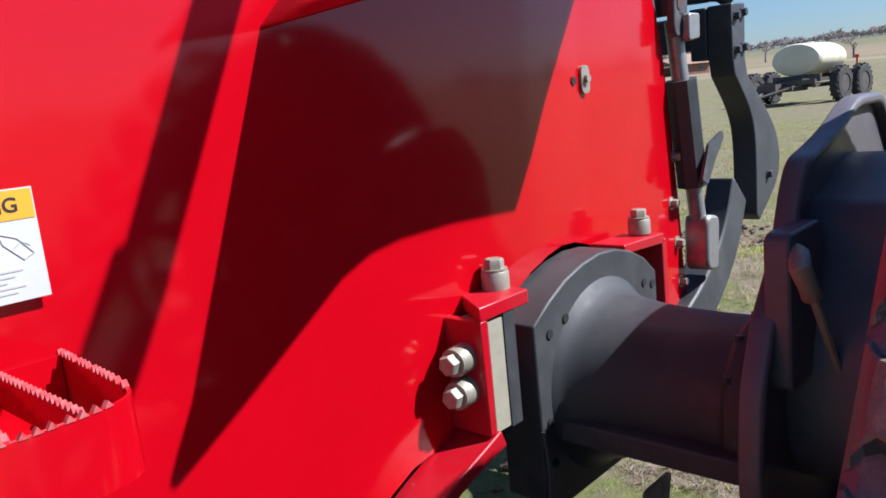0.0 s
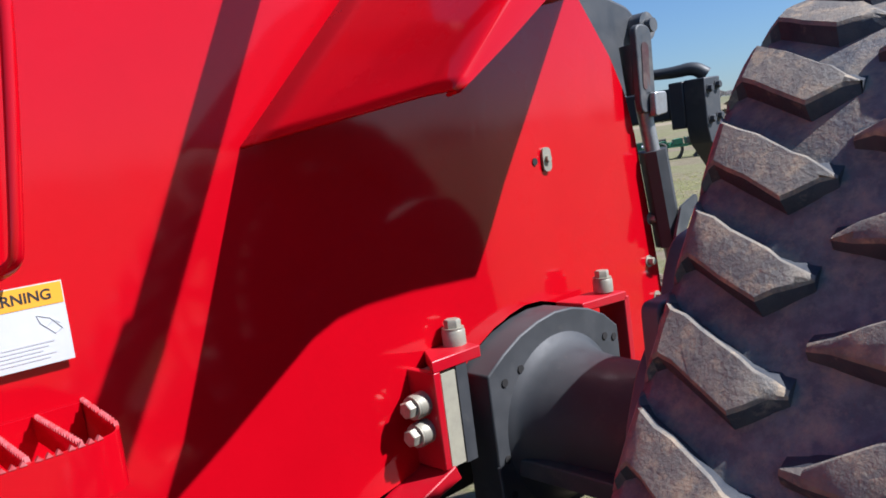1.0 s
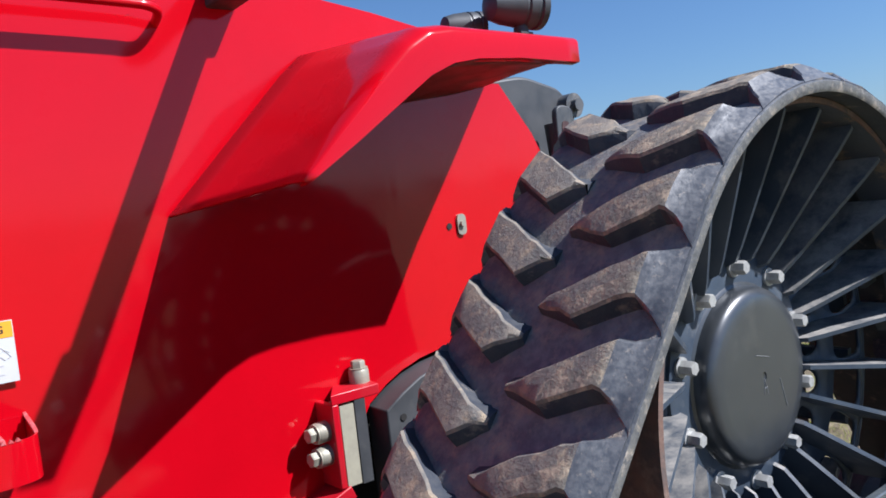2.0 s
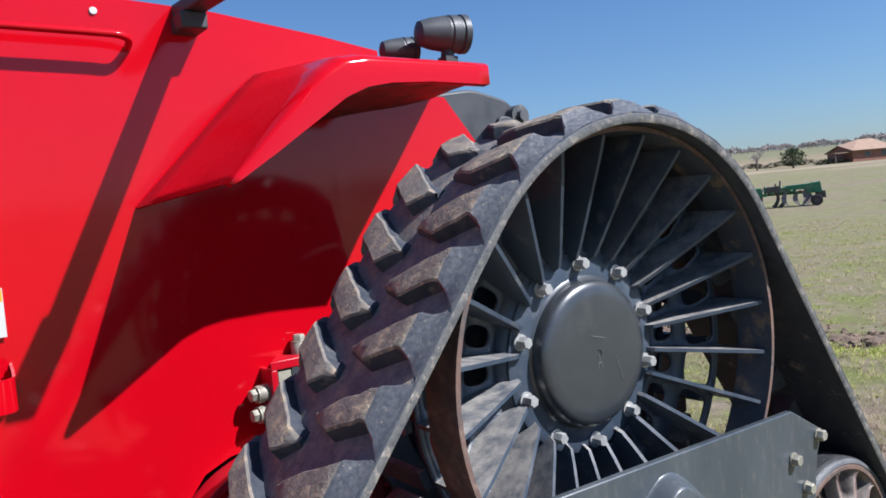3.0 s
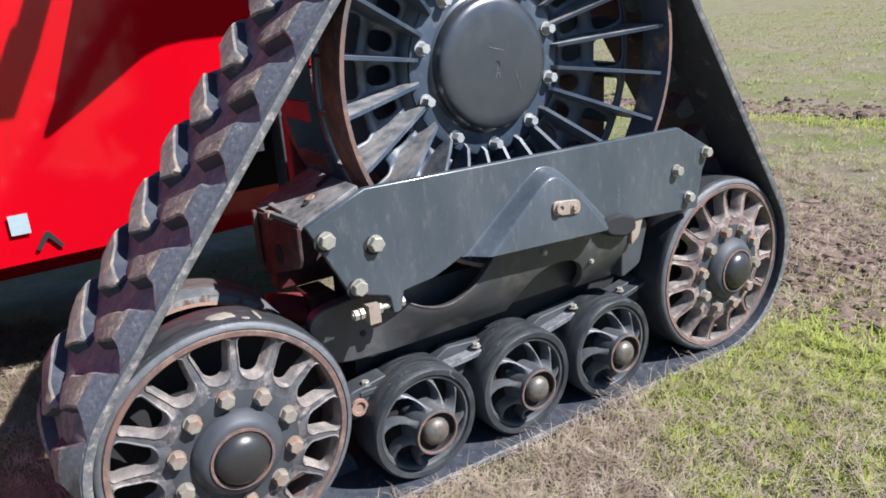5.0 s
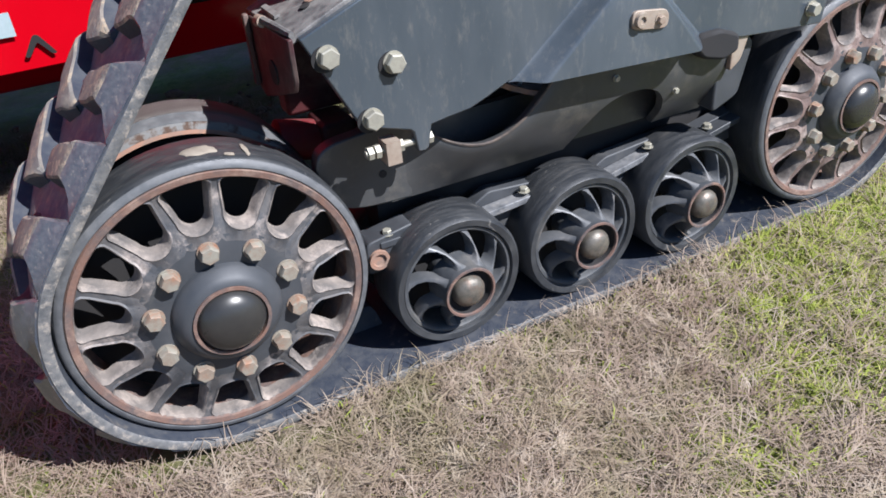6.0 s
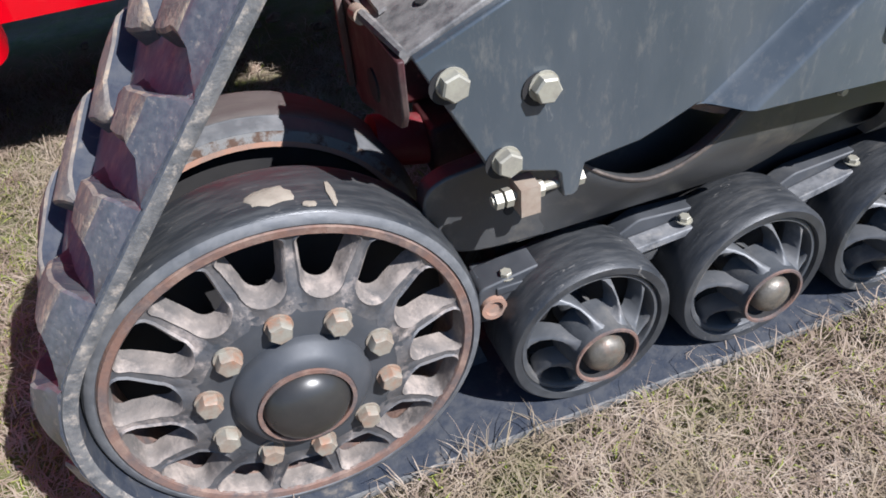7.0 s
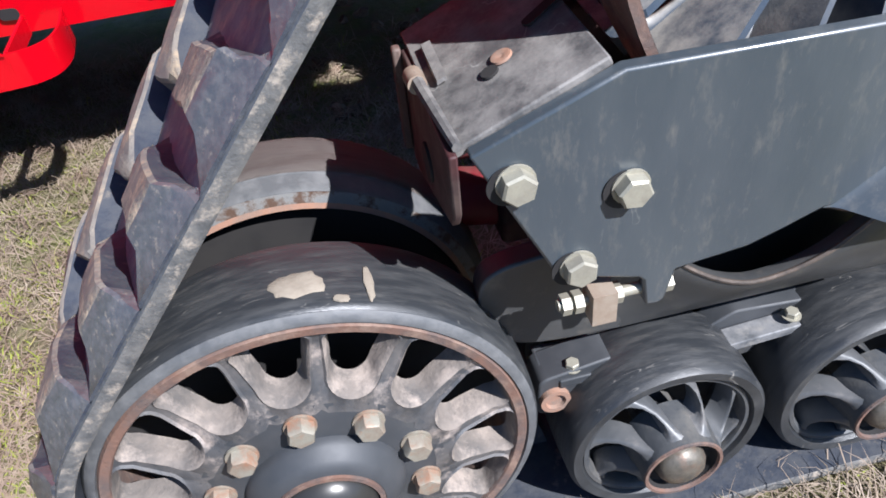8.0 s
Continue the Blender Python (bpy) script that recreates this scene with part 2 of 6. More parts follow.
# ---- building blocks ----
class Shape:
    """Vertices and faces of one mesh, with a material slot for each face."""

    def __init__(self):
        self.v, self.f, self.m = [], [], []

    def put(self, verts, faces, slot=0):
        n = len(self.v)
        self.v += [tuple(v) for v in verts]
        self.f += [tuple(i + n for i in face) for face in faces]
        self.m += [slot] * len(faces)
        return self

    def prism(self, poly, y0, y1, slot=0):
        """A polygon of (x, z) given thickness from y0 to y1."""
        n = len(poly)
        verts = [(x, y0, z) for x, z in poly] + [(x, y1, z) for x, z in poly]
        faces = [tuple(range(n)), tuple(range(2 * n - 1, n - 1, -1))] + [(i, i + n, (i + 1) % n + n, (i + 1) % n) for i in range(n)]
        return self.put(verts, faces, slot)

    def loft(self, rings, slot=0, closed=True, caps=True):
        """Skin over rings of equal length."""
        n = len(rings[0])
        verts = [p for r in rings for p in r]
        last = n if closed else n - 1
        faces = [(k * n + i, k * n + (i + 1) % n, (k + 1) * n + (i + 1) % n, (k + 1) * n + i) for k in range(len(rings) - 1) for i in range(last)]
        if caps and closed:
            faces += [tuple(range(n - 1, -1, -1)), tuple(range((len(rings) - 1) * n, len(rings) * n))]
        return self.put(verts, faces, slot)

    def lathe(self, profile, seg=48, cx=0.0, cz=0.0, slot=0, turn=0.0, caps=True):
        """Profile of (radius, y) turned about the y axis."""
        rings = [[(cx + r * math.cos(a + turn), y, cz + r * math.sin(a + turn)) for a in (2 * math.pi * k / seg for k in range(seg))] for r, y in profile]
        return self.loft(rings, slot, True, caps)

    def box(self, x0, x1, y0, y1, z0, z1, slot=0):
        return self.prism([(x0, z0), (x1, z0), (x1, z1), (x0, z1)], y0, y1, slot)

    def tube(self, path, r, seg=12, slot=0):
        path = [Vector(p) for p in path]
        rings = []
        side = None
        for k, p in enumerate(path):
            d = (path[min(k + 1, len(path) - 1)] - path[max(k - 1, 0)]).normalized()
            if side is None:
                side = d.orthogonal().normalized()
            side = (side - d * side.dot(d)).normalized()
            up = d.cross(side)
            rr = r[k] if isinstance(r, (list, tuple)) else r
            rings.append([p + rr * (side * math.cos(a) + up * math.sin(a)) for a in (2 * math.pi * j / seg for j in range(seg))])
        return self.loft(rings, slot)

    def move(self, m):
        self.v = [tuple(m @ Vector(v)) for v in self.v]
        return self

    def mesh(self, name, *materials, smooth=40, weld=0.0):
        me = bpy.data.meshes.new(name)
        me.from_pydata(self.v, [], self.f)
        for mat in materials:
            me.materials.append(mat)
        me.polygons.foreach_set("material_index", self.m)
        bm = bmesh.new()
        bm.from_mesh(me)
        if weld:
            bmesh.ops.remove_doubles(bm, verts=bm.verts, dist=weld)
        bmesh.ops.recalc_face_normals(bm, faces=bm.faces)
        bm.to_mesh(me)
        bm.free()
        if smooth:
            me.polygons.foreach_set("use_smooth", [True] * len(me.polygons))
            me.set_sharp_from_angle(angle=radians(smooth))
        return me


def part(name, shape, material, parent=None, label="", bevel=0.0, thick=0.0, smooth=40, at=None, weld=0.0):
    """Links a shape (or a finished mesh) as one mesh object under its parent."""
    mats = material if isinstance(material, tuple) else (material,)
    me = shape.mesh(name, *mats, smooth=smooth, weld=weld) if isinstance(shape, Shape) else shape
    ob = new(name, me)
    if parent is not None:
        ob.parent = parent
    if at is not None:
        ob.matrix_basis = at
    if thick:
        mod = ob.modifiers.new("thickness", 'SOLIDIFY')
        mod.thickness, mod.offset = thick, 0.0
    if bevel:
        mod = ob.modifiers.new("worn_edge", 'BEVEL')
        mod.width, mod.segments, mod.limit_method, mod.angle_limit = bevel, 2, 'ANGLE', radians(35)
    if label:
        tagged(ob, label)
    return ob


def thing(name, label, category, group="", kind="", at=None):
    ob = new(name)
    ob.empty_display_size = 0.2
    if at is not None:
        ob.matrix_basis = at
    return tagged(ob, label, category, group, kind)


def hexbolt(r, h, washer=1.35, y=0.0):
    """A hexagon bolt head with its washer, head towards -y, seat at y."""
    g = Shape()
    g.lathe([(r * washer, y), (r * washer, y - 0.16 * h), (r * 1.0, y - 0.16 * h)], 20)
    g.lathe([(r, y - 0.1 * h), (r, y - 0.86 * h), (r * 0.86, y - h)], 6, turn=0.3)
    return g


def smoothed(points, times=2):
    """Corner cutting of an open line."""
    for _ in range(times):
        out = [points[0]]
        for a, b in zip(points, points[1:]):
            a, b = Vector(a), Vector(b)
            out += [tuple(a * 0.75 + b * 0.25), tuple(a * 0.25 + b * 0.75)]
        points = out + [points[-1]]
    return points


def rounded(poly, r=0.02, n=4):
    """A closed polygon of (x, z) with its corners rounded."""
    out = []
    for i, p in enumerate(poly):
        p, a, b = Vector(p), Vector(poly[i - 1]), Vector(poly[(i + 1) % len(poly)])
        da, db = min(r, (a - p).length * 0.45), min(r, (b - p).length * 0.45)
        s, e = p + (a - p).normalized() * da, p + (b - p).normalized() * db
        for k in range(n + 1):
            u = k / n
            out.append(tuple((1 - u) ** 2 * s + 2 * u * (1 - u) * p + u * u * e))
    return out


def holed_ring(g, count, r0, r1, holes, depth, turn=0.0, slot=0, per=32, square=False, lip=0.0, power=(0.8, 0.7)):
    """A flat ring in `count` sectors, each with one rounded slot. holes: (middle radius, half length, half width). depth(r, a): y there."""
    hr, hl, hw = holes
    step = 2 * math.pi / count

    def at(r, a):
        return (r * math.cos(a), depth(r, a), r * math.sin(a))

    for k in range(count):
        mid = turn + (k + 0.5) * step
        inner, outer = [], []
        for j in range(per):
            b = 2 * math.pi * j / per
            c, s = math.cos(b), math.sin(b)
            rr = hr + hl * math.copysign(abs(s) ** power[0], s)
            aa = hw * math.copysign(abs(c) ** (0.35 if square and s > 0 else power[1]), c) * (1.0 + (0.16 * s if square else 0.0)) / rr
            inner.append(at(rr, mid + aa))
            scale = 1.0 / max(abs(c), abs(s))
            ro = (r0 + r1) / 2 + (r1 - r0) / 2 * s * scale
            outer.append(at(ro, mid + step / 2 * c * scale))
        g.put(inner + outer, [(j, (j + 1) % per, per + (j + 1) % per, per + j) for j in range(per)], slot)
        if lip:
            c = sum((Vector(p) for p in inner), Vector()) / per
            deep = [tuple(c + (Vector(p) - c) * 0.95 + Vector((0, lip, 0))) for p in inner]
            g.put(inner + deep, [(j, per + j, per + (j + 1) % per, (j + 1) % per) for j in range(per)], slot)
    return g


# ---- the tractor: body ----
tractor = thing("tractor", "red articulated tractor on black rubber tracks, standing in dry grass", "tractor")


def along(x, table):
    xs, ys = zip(*table)
    return float(np.interp(x, xs, ys))


SIDE = [(-4, 1.57), (0.3, 1.585), (1.0, 1.60), (1.36, 1.645), (2.2, 1.71)]
LOW = [(-4, 0.66), (0.05, 0.668), (0.14, 0.70), (0.22, 0.79), (0.31, 0.90), (0.42, 0.945), (0.62, 0.97), (0.66, 0.98), (0.70, 1.02), (0.74, 1.12), (0.80, 1.21), (0.88, 1.262), (0.96, 1.300),
       (1.05, 1.324), (1.14, 1.335), (1.23, 1.328), (1.32, 1.303), (1.40, 1.264), (1.47, 1.206), (1.50, 1.10), (1.54, 0.90), (2.15, 0.90)]
HIGH = [(-4, 2.98), (0.527, 2.70), (1.30, 2.595), (1.32, 2.40), (1.68, 2.395), (1.77, 2.29), (1.865, 2.18), (1.955, 2.03), (2.005, 1.86), (2.055, 1.57), (2.095, 1.30), (2.13, 0.95)]
stations = sorted({x for t in (SIDE, LOW, HIGH) for x, _ in t if x <= 2.13} | {-4 + 0.3 * k for k in range(20)})
g = Shape()
for back in (0.0, 0.012):
    rows = []
    for x in stations:
        lo, hi, y = along(x, LOW), along(x, HIGH), along(x, SIDE)
        hi = max(hi, lo + 0.005)
        rows.append([(x, y + back, lo + (hi - lo) * k / 6) for k in range(7)])
    g.loft(rows, closed=False)
lip = []
for x in stations:
    lo, y = along(x, LOW), along(x, SIDE)
    lip.append([(x, y, lo), (x, y + 0.012, lo)])
g.loft(lip, closed=False)
side_panel = part("side_panel", g, RED, tractor, "glossy red painted side panel", smooth=25)
# the rest of the body, closed above and behind; low unseen walls block light
g = Shape().box(-4, 1.25, 1.62, 3.3, 2.40, 2.58).box(-4, 1.7, 3.25, 3.3, 0.12, 2.55).box(-4.0, -3.95, 1.6, 3.3, 0.12, 2.9)
part("unseen_body_shell", g, RED, tractor, bevel=0.02)
# near-black boxes that fill the shade behind the panel
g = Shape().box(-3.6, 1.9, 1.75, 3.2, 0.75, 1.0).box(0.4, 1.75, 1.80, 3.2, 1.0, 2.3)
part("chassis", g, DARK, tractor, "near-black chassis boxes filling the shade behind the side panel")
# fender: ramp, flat top, rolled outer edge and lip
F_IN = [(0.158, 1.950), (0.30, 2.092), (0.48, 2.272), (0.60, 2.392), (0.68, 2.460), (0.80, 2.475), (1.13, 2.472), (1.585, 2.452)]
F_OUT = [(0.285, 1.992), (0.41, 2.128), (0.55, 2.275), (0.645, 2.365), (0.72, 2.413), (0.80, 2.424), (1.05, 2.420), (1.372, 2.416)]
F_LIP = [(0.297, 1.986), (0.455, 2.085), (0.62, 2.195), (0.73, 2.268), (0.82, 2.305), (0.92, 2.322), (1.10, 2.330), (1.372, 2.325)]


def dense(line, n=5):
    out = []
    for (a, b), (c, d) in zip(line, line[1:]):
        out += [(a + (c - a) * k / n, b + (d - b) * k / n) for k in range(n)]
    return out + [line[-1]]


rows = []
for (xi, zi), (xo, zo), (xl, zl) in zip(dense(F_IN), dense(F_OUT), dense(F_LIP)):
    wall = max(1.59, along(xi, SIDE) + 0.004)
    row = [(xi + (xo - xi) * u, wall - (wall - 1.045) * u, zi + (zo - zi) * u) for u in (0, 0.25, 0.5, 0.75, 1.0)]
    for k in range(1, 7):
        a = math.pi / 2 * k / 6
        u = (1 - math.cos(a)) * 0.32
        row.append((xo + (xl - xo) * u, 1.045 - 0.095 * math.sin(a), zo + (zl - zo) * u))
    row.append((xl, 0.948, zl))
    row.append((xl - 0.01, 0.972, zl - 0.004))
    rows.append(row)
g = Shape().loft(rows, closed=False)
fender = part("fender", g, RED, tractor, "red fender with rolled edge over the track", thick=0.008, smooth=50)

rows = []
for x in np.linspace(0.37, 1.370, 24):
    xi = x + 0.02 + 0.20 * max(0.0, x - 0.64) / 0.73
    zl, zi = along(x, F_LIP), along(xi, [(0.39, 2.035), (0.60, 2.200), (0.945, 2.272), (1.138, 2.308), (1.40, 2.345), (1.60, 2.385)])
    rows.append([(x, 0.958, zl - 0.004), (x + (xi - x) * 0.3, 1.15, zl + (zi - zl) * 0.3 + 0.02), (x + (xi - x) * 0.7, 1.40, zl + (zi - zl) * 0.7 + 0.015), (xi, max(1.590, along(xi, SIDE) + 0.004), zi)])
part("fender_underside", Shape().loft(rows, closed=False), RED_UNDER, fender, "dusty underside of the fender, its red darkened for shade", thick=0.004, smooth=60)
# white disc painted in for a hole that shows bright sky
part("hole_disc", Shape().lathe([(0.014, 1.580), (0.012, 1.577), (0.001, 1.577)], 20, 0.085, 2.669), WHITE, side_panel, "white disc standing for a hole with bright sky behind")
# handrails
rail = smoothed([(-1.6, 1.50, 2.60), (0.10, 1.50, 2.575), (0.17, 1.50, 2.565), (0.185, 1.53, 2.55), (0.19, 1.59, 2.54)], 2)
part("handrail", Shape().tube(rail, 0.014), RED, tractor, "red tubular handrail")
rail = smoothed([(-0.322, 1.57, 2.34), (-0.322, 1.50, 2.32), (-0.33, 1.50, 2.2), (-0.385, 1.50, 1.80), (-0.392, 1.515, 1.765), (-0.42, 1.575, 1.745)], 2)
part("handrail", Shape().tube(rail, 0.014), RED, tractor)

# mirror arm that reaches out from the top edge of the panel
g = Shape().put([(x + dx, y, z) for y, x in ((1.60, 0.368), (0.70, 0.441)) for dx, z in ((0.0, 2.665), (0.085, 2.665), (0.085, 2.715), (0.0, 2.715))], [(0, 1, 2, 3), (7, 6, 5, 4), (0, 4, 5, 1), (1, 5, 6, 2), (2, 6, 7, 3), (3, 7, 4, 0)])
g.box(0.428, 0.520, 0.50, 0.72, 2.650, 2.725).box(0.36, 0.46, 1.46, 1.62, 2.60, 2.665)
part("mirror_arm", g, BLACK, tractor, "black mirror arm", bevel=0.008)

# work lamps on the fender
for x, y, z, s in ((1.37, 1.20, 2.575, 1.0), (1.25, 1.36, 2.535, 0.72)):
    g = Shape()
    body = [(0.02, 0.088), (0.050, 0.080), (0.064, 0.050), (0.073, 0.010), (0.075, 0.006), (0.071, 0.004), (0.071, -0.002), (0.077, -0.005), (0.078, -0.028), (0.074, -0.031), (0.074, -0.036), (0.081, -0.039), (0.081, -0.055), (0.074, -0.058)]
    g.lathe(body, 28)
    g.move(Matrix.Rotation(radians(80), 4, 'Z') @ Matrix.Scale(1.55 * s, 4, (0, 1, 0)) @ Matrix.Scale(s, 4, (1, 0, 0)) @ Matrix.Scale(s, 4, (0, 0, 1)))
    lamp = part("work_lamp", g, BLACK, tractor, "black round work lamp", at=pose(x, y, z))
    part("lamp_lens", Shape().lathe([(0.070 * s, -0.086 * s), (0.05 * s, -0.095 * s), (0.005, -0.098 * s)], 24).move(Matrix.Rotation(radians(80), 4, 'Z')), STEEL, lamp)
    part("lamp_foot", Shape().lathe([(0.03 * s, 0), (0.022 * s, 0.06 * s)], 12).move(pose(0, 0, -0.10 * s, 90)).box(-0.03, 0.03, -0.03, 0.03, -0.125 * s, -0.095 * s), BLACK, lamp)

# warning label
lab = part("warning_label", Shape().box(-0.455, -0.302, 1.5665, 1.569, 1.552, 1.7175), WHITE, tractor, "white and orange warning label on the red panel")
part("label_border", Shape().box(-0.453, -0.304, 1.5655, 1.5664, 1.672, 1.7155), ORANGE, lab)
cu = bpy.data.curves.new("warning_text", 'FONT')
cu.body, cu.size, cu.align_x, cu.align_y = "WARNING", 0.030, 'CENTER', 'CENTER'
cu.offset = 0.0006
tmp = bpy.data.objects.new("warning_text", cu)
scene.collection.objects.link(tmp)
bpy.context.view_layer.update()
text_mesh = bpy.data.meshes.new_from_object(tmp.evaluated_get(bpy.context.evaluated_depsgraph_get()))
bpy.data.objects.remove(tmp)
text_mesh.materials.clear()
text_mesh.materials.append(INK)
part("warning_text", text_mesh, INK, lab, at=pose(-0.398, 1.5648, 1.693, 90))
g = Shape()
for k in range(5):
    g.box(-0.445, -0.335 - 0.012 * (k % 3), 1.5655, 1.5662, 1.597 - 0.008 * k, 1.600 - 0.008 * k)
part("text_bars", g, GREY_INK, lab)
g = Shape()
g.tube([(-0.36, 1.5655, 1.655), (-0.335, 1.5655, 1.645), (-0.315, 1.5655, 1.62), (-0.33, 1.5655, 1.612), (-0.355, 1.5655, 1.638), (-0.36, 1.5655, 1.655)], 0.0006, 6)
g.tube([(-0.345, 1.5655, 1.628), (-0.33, 1.5655, 1.640), (-0.318, 1.5655, 1.632)], 0.0005, 6)
part("pictogram", g, GREY_INK, lab)
part("paper_tag", Shape().box(-0.367, -0.294, 1.5665, 1.569, 0.795, 0.878), TAG, tractor, "small pale paper tag on the red panel")
part("chevron_cutout", Shape().prism(rounded([(-0.292, 0.716), (-0.276, 0.711), (-0.237, 0.762), (-0.198, 0.709), (-0.182, 0.712), (-0.228, 0.785), (-0.246, 0.787)], 0.010), 1.568, 1.571), DARK, tractor)
part("slot_cutout", Shape().prism(rounded([(-0.70, 0.715), (-0.645, 0.712), (-0.645, 0.745), (-0.70, 0.748)], 0.016), 1.568, 1.571), DARK, tractor)


# open step boxes with toothed treads
CHIPPED_TEETH = surface("chipped_red_paint", (0.42, 0.03, 0.035), (0.46, 0.13, 0.13), 60.0, rough=0.65, specular=0.2)


def teeth_along(teeth, line, z, pitch=0.016):
    """A row of small pointed teeth on the upper edge of a bent strip."""
    pts = [Vector(q) for q in line]
    run = 0.0
    for a, b in zip(pts, pts[1:]):
        d = b - a
        length = d.length
        d.normalize()
        n = Vector((-d.y, d.x)) * 0.0045
        while run + pitch * 0.8 < length:
            u, v, w = a + d * run, a + d * (run + pitch * 0.8), a + d * (run + pitch * 0.4)
            teeth.put([(u.x - n.x, u.y - n.y, z), (v.x - n.x, v.y - n.y, z), (v.x + n.x, v.y + n.y, z), (u.x + n.x, u.y + n.y, z), (w.x - n.x * 0.8, w.y - n.y * 0.8, z + 0.009), (w.x + n.x * 0.8, w.y + n.y * 0.8, z + 0.009)],
                      [(0, 1, 4), (1, 2, 5, 4), (2, 3, 5), (3, 0, 4, 5)])
            run += pitch
        run = max(0.0, run - length)


STEP_TOP = 1.455
rim_line = smoothed([(-0.300, 1.590), (-0.318, 1.35), (-0.324, 1.295), (-0.352, 1.268), (-0.42, 1.260), (-0.80, 1.258)], 2)
rows = []
for k, (x, y) in enumerate(rim_line):
    d = (Vector(rim_line[min(k + 1, len(rim_line) - 1)]) - Vector(rim_line[max(k - 1, 0)])).normalized() * 0.003
    rows.append([(x - d.y, y + d.x, STEP_TOP - 0.105), (x - d.y, y + d.x, STEP_TOP), (x + d.y, y - d.x, STEP_TOP), (x + d.y, y - d.x, STEP_TOP - 0.105)])
step = part("step", Shape().loft(rows), RED, tractor, "red open steel step with toothed edges", smooth=40)
part("step_floor", Shape().box(-0.80, -0.34, 1.30, 1.585, STEP_TOP - 0.105, STEP_TOP - 0.099), RED, step)
part("back_wall", Shape().box(-0.80, -0.306, 1.572, 1.578, STEP_TOP - 0.10, STEP_TOP), RED, step)
teeth = Shape()
teeth_along(teeth, rim_line, STEP_TOP - 0.001)
for b in (-0.399, -0.484, -0.569, -0.654, -0.739):
    part("tread_bar", Shape().box(b - 0.003, b + 0.003, 1.264, 1.572, STEP_TOP - 0.05, STEP_TOP), RED, step)
    teeth_along(teeth, [(b, 1.268), (b, 1.568)], STEP_TOP - 0.001)
tagged(part("step_teeth", teeth, CHIPPED_TEETH, step, "paint worn off the teeth"), kind="stuff")

strip = smoothed([(-0.535, 1.575), (-0.520, 1.43), (-0.555, 1.345), (-0.66, 1.315), (-1.15, 1.315)], 3)
rows, teeth = [], Shape()
for k, (x, y) in enumerate(strip):
    d = (Vector(strip[min(k + 1, len(strip) - 1)]) - Vector(strip[max(k - 1, 0)])).normalized() * 0.003
    rows.append([(x - d.y, y + d.x, 0.625), (x - d.y, y + d.x, 0.722), (x + d.y, y - d.x, 0.722), (x + d.y, y - d.x, 0.625)])
low_step = part("step", Shape().loft(rows), RED, tractor, "red open step of bent steel strip", smooth=40)
for x in (-0.64, -0.75, -0.86, -0.97):
    part("tread_bar", Shape().box(x - 0.003, x + 0.003, 1.32, 1.57, 0.665, 0.72), RED, low_step)
    for k in range(15):
        teeth.put([(x - 0.004, 1.325 + 0.016 * k, 0.72), (x + 0.004, 1.325 + 0.016 * k, 0.72), (x + 0.004, 1.337 + 0.016 * k, 0.72), (x - 0.004, 1.337 + 0.016 * k, 0.72), (x, 1.331 + 0.016 * k, 0.729)], [(0, 1, 4), (1, 2, 4), (2, 3, 4), (3, 0, 4)])
for k in range(30):
    teeth.prism([(-0.64 - 0.016 * k, 0.72), (-0.652 - 0.016 * k, 0.72), (-0.646 - 0.016 * k, 0.729)], 1.312, 1.319)
tagged(part("step_teeth", teeth, RED, low_step), kind="stuff")

# ---- axle: flange, brackets, tube, drop box ----
AX, AZ = 1.135, 0.985
flange = [(0.80, 0.70), (0.80, 1.195), (0.88, 1.245), (0.96, 1.283), (1.05, 1.308), (1.14, 1.320), (1.23, 1.314), (1.32, 1.290), (1.40, 1.252), (1.47, 1.195), (1.47, 0.70), (1.40, 0.66), (0.88, 0.66)]
g = Shape().prism(flange, 1.49, 1.62)
axle = part("axle_housing", g, BLACK, tractor, "black axle housing bolted to the body", bevel=0.006)
g = Shape()
prof = [(0.285, 1.495), (0.280, 1.488), (0.266, 1.479), (0.250, 1.458), (0.237, 1.425), (0.226, 1.385), (0.218, 1.33), (0.213, 1.27), (0.210, 1.15), (0.212, 1.06), (0.225, 1.05), (0.225, 0.99), (0.27, 0.98), (0.27, 0.90)]
g.lathe(prof, 64, AX, AZ - 0.02)
part("axle_tube", g, BLACK, axle, bevel=0.004)
g = Shape().box(0.88, 1.39, 1.00, 1.485, 0.850, 0.910)
part("support_shelf", g, CAST, axle, bevel=0.006)
part("hanging_bracket", Shape().prism(rounded([(0.98, 0.70), (1.14, 0.70), (1.10, 0.56), (1.03, 0.54)], 0.02), 1.30, 1.31), STEEL, axle, "plain steel tab under the axle")
for pts, r in (([(0.78, 1.47, 0.92), (0.77, 1.45, 0.80), (0.74, 1.44, 0.70), (0.66, 1.47, 0.66)], 0.006), ([(0.86, 1.10, 0.74), (0.86, 1.09, 0.62), (0.84, 1.1, 0.5)], 0.008)):
    part("hose", Shape().tube(smoothed(pts), r, 8), BLACK, axle)
hole = Shape().lathe([(0.013, 0), (0.013, -0.003), (0.009, -0.003)], 16).mesh("bolt_hole", DARK)
for x, z in ((0.944, 1.18), (0.866, 1.158), (1.388, 1.175), (1.44, 1.16), (0.84, 0.92), (0.85, 0.80)):
    part("bolt_hole", hole, DARK, axle, at=pose(x, 1.489, z))
stud = hexbolt(0.012, 0.012).mesh("stud", CAST)
for a in range(0, 180, 30):
    part("stud", stud, CAST, axle, at=pose(AX + 0.218 * math.cos(radians(a)), 1.05, AZ - 0.02 + 0.218 * math.sin(radians(a)), -90))

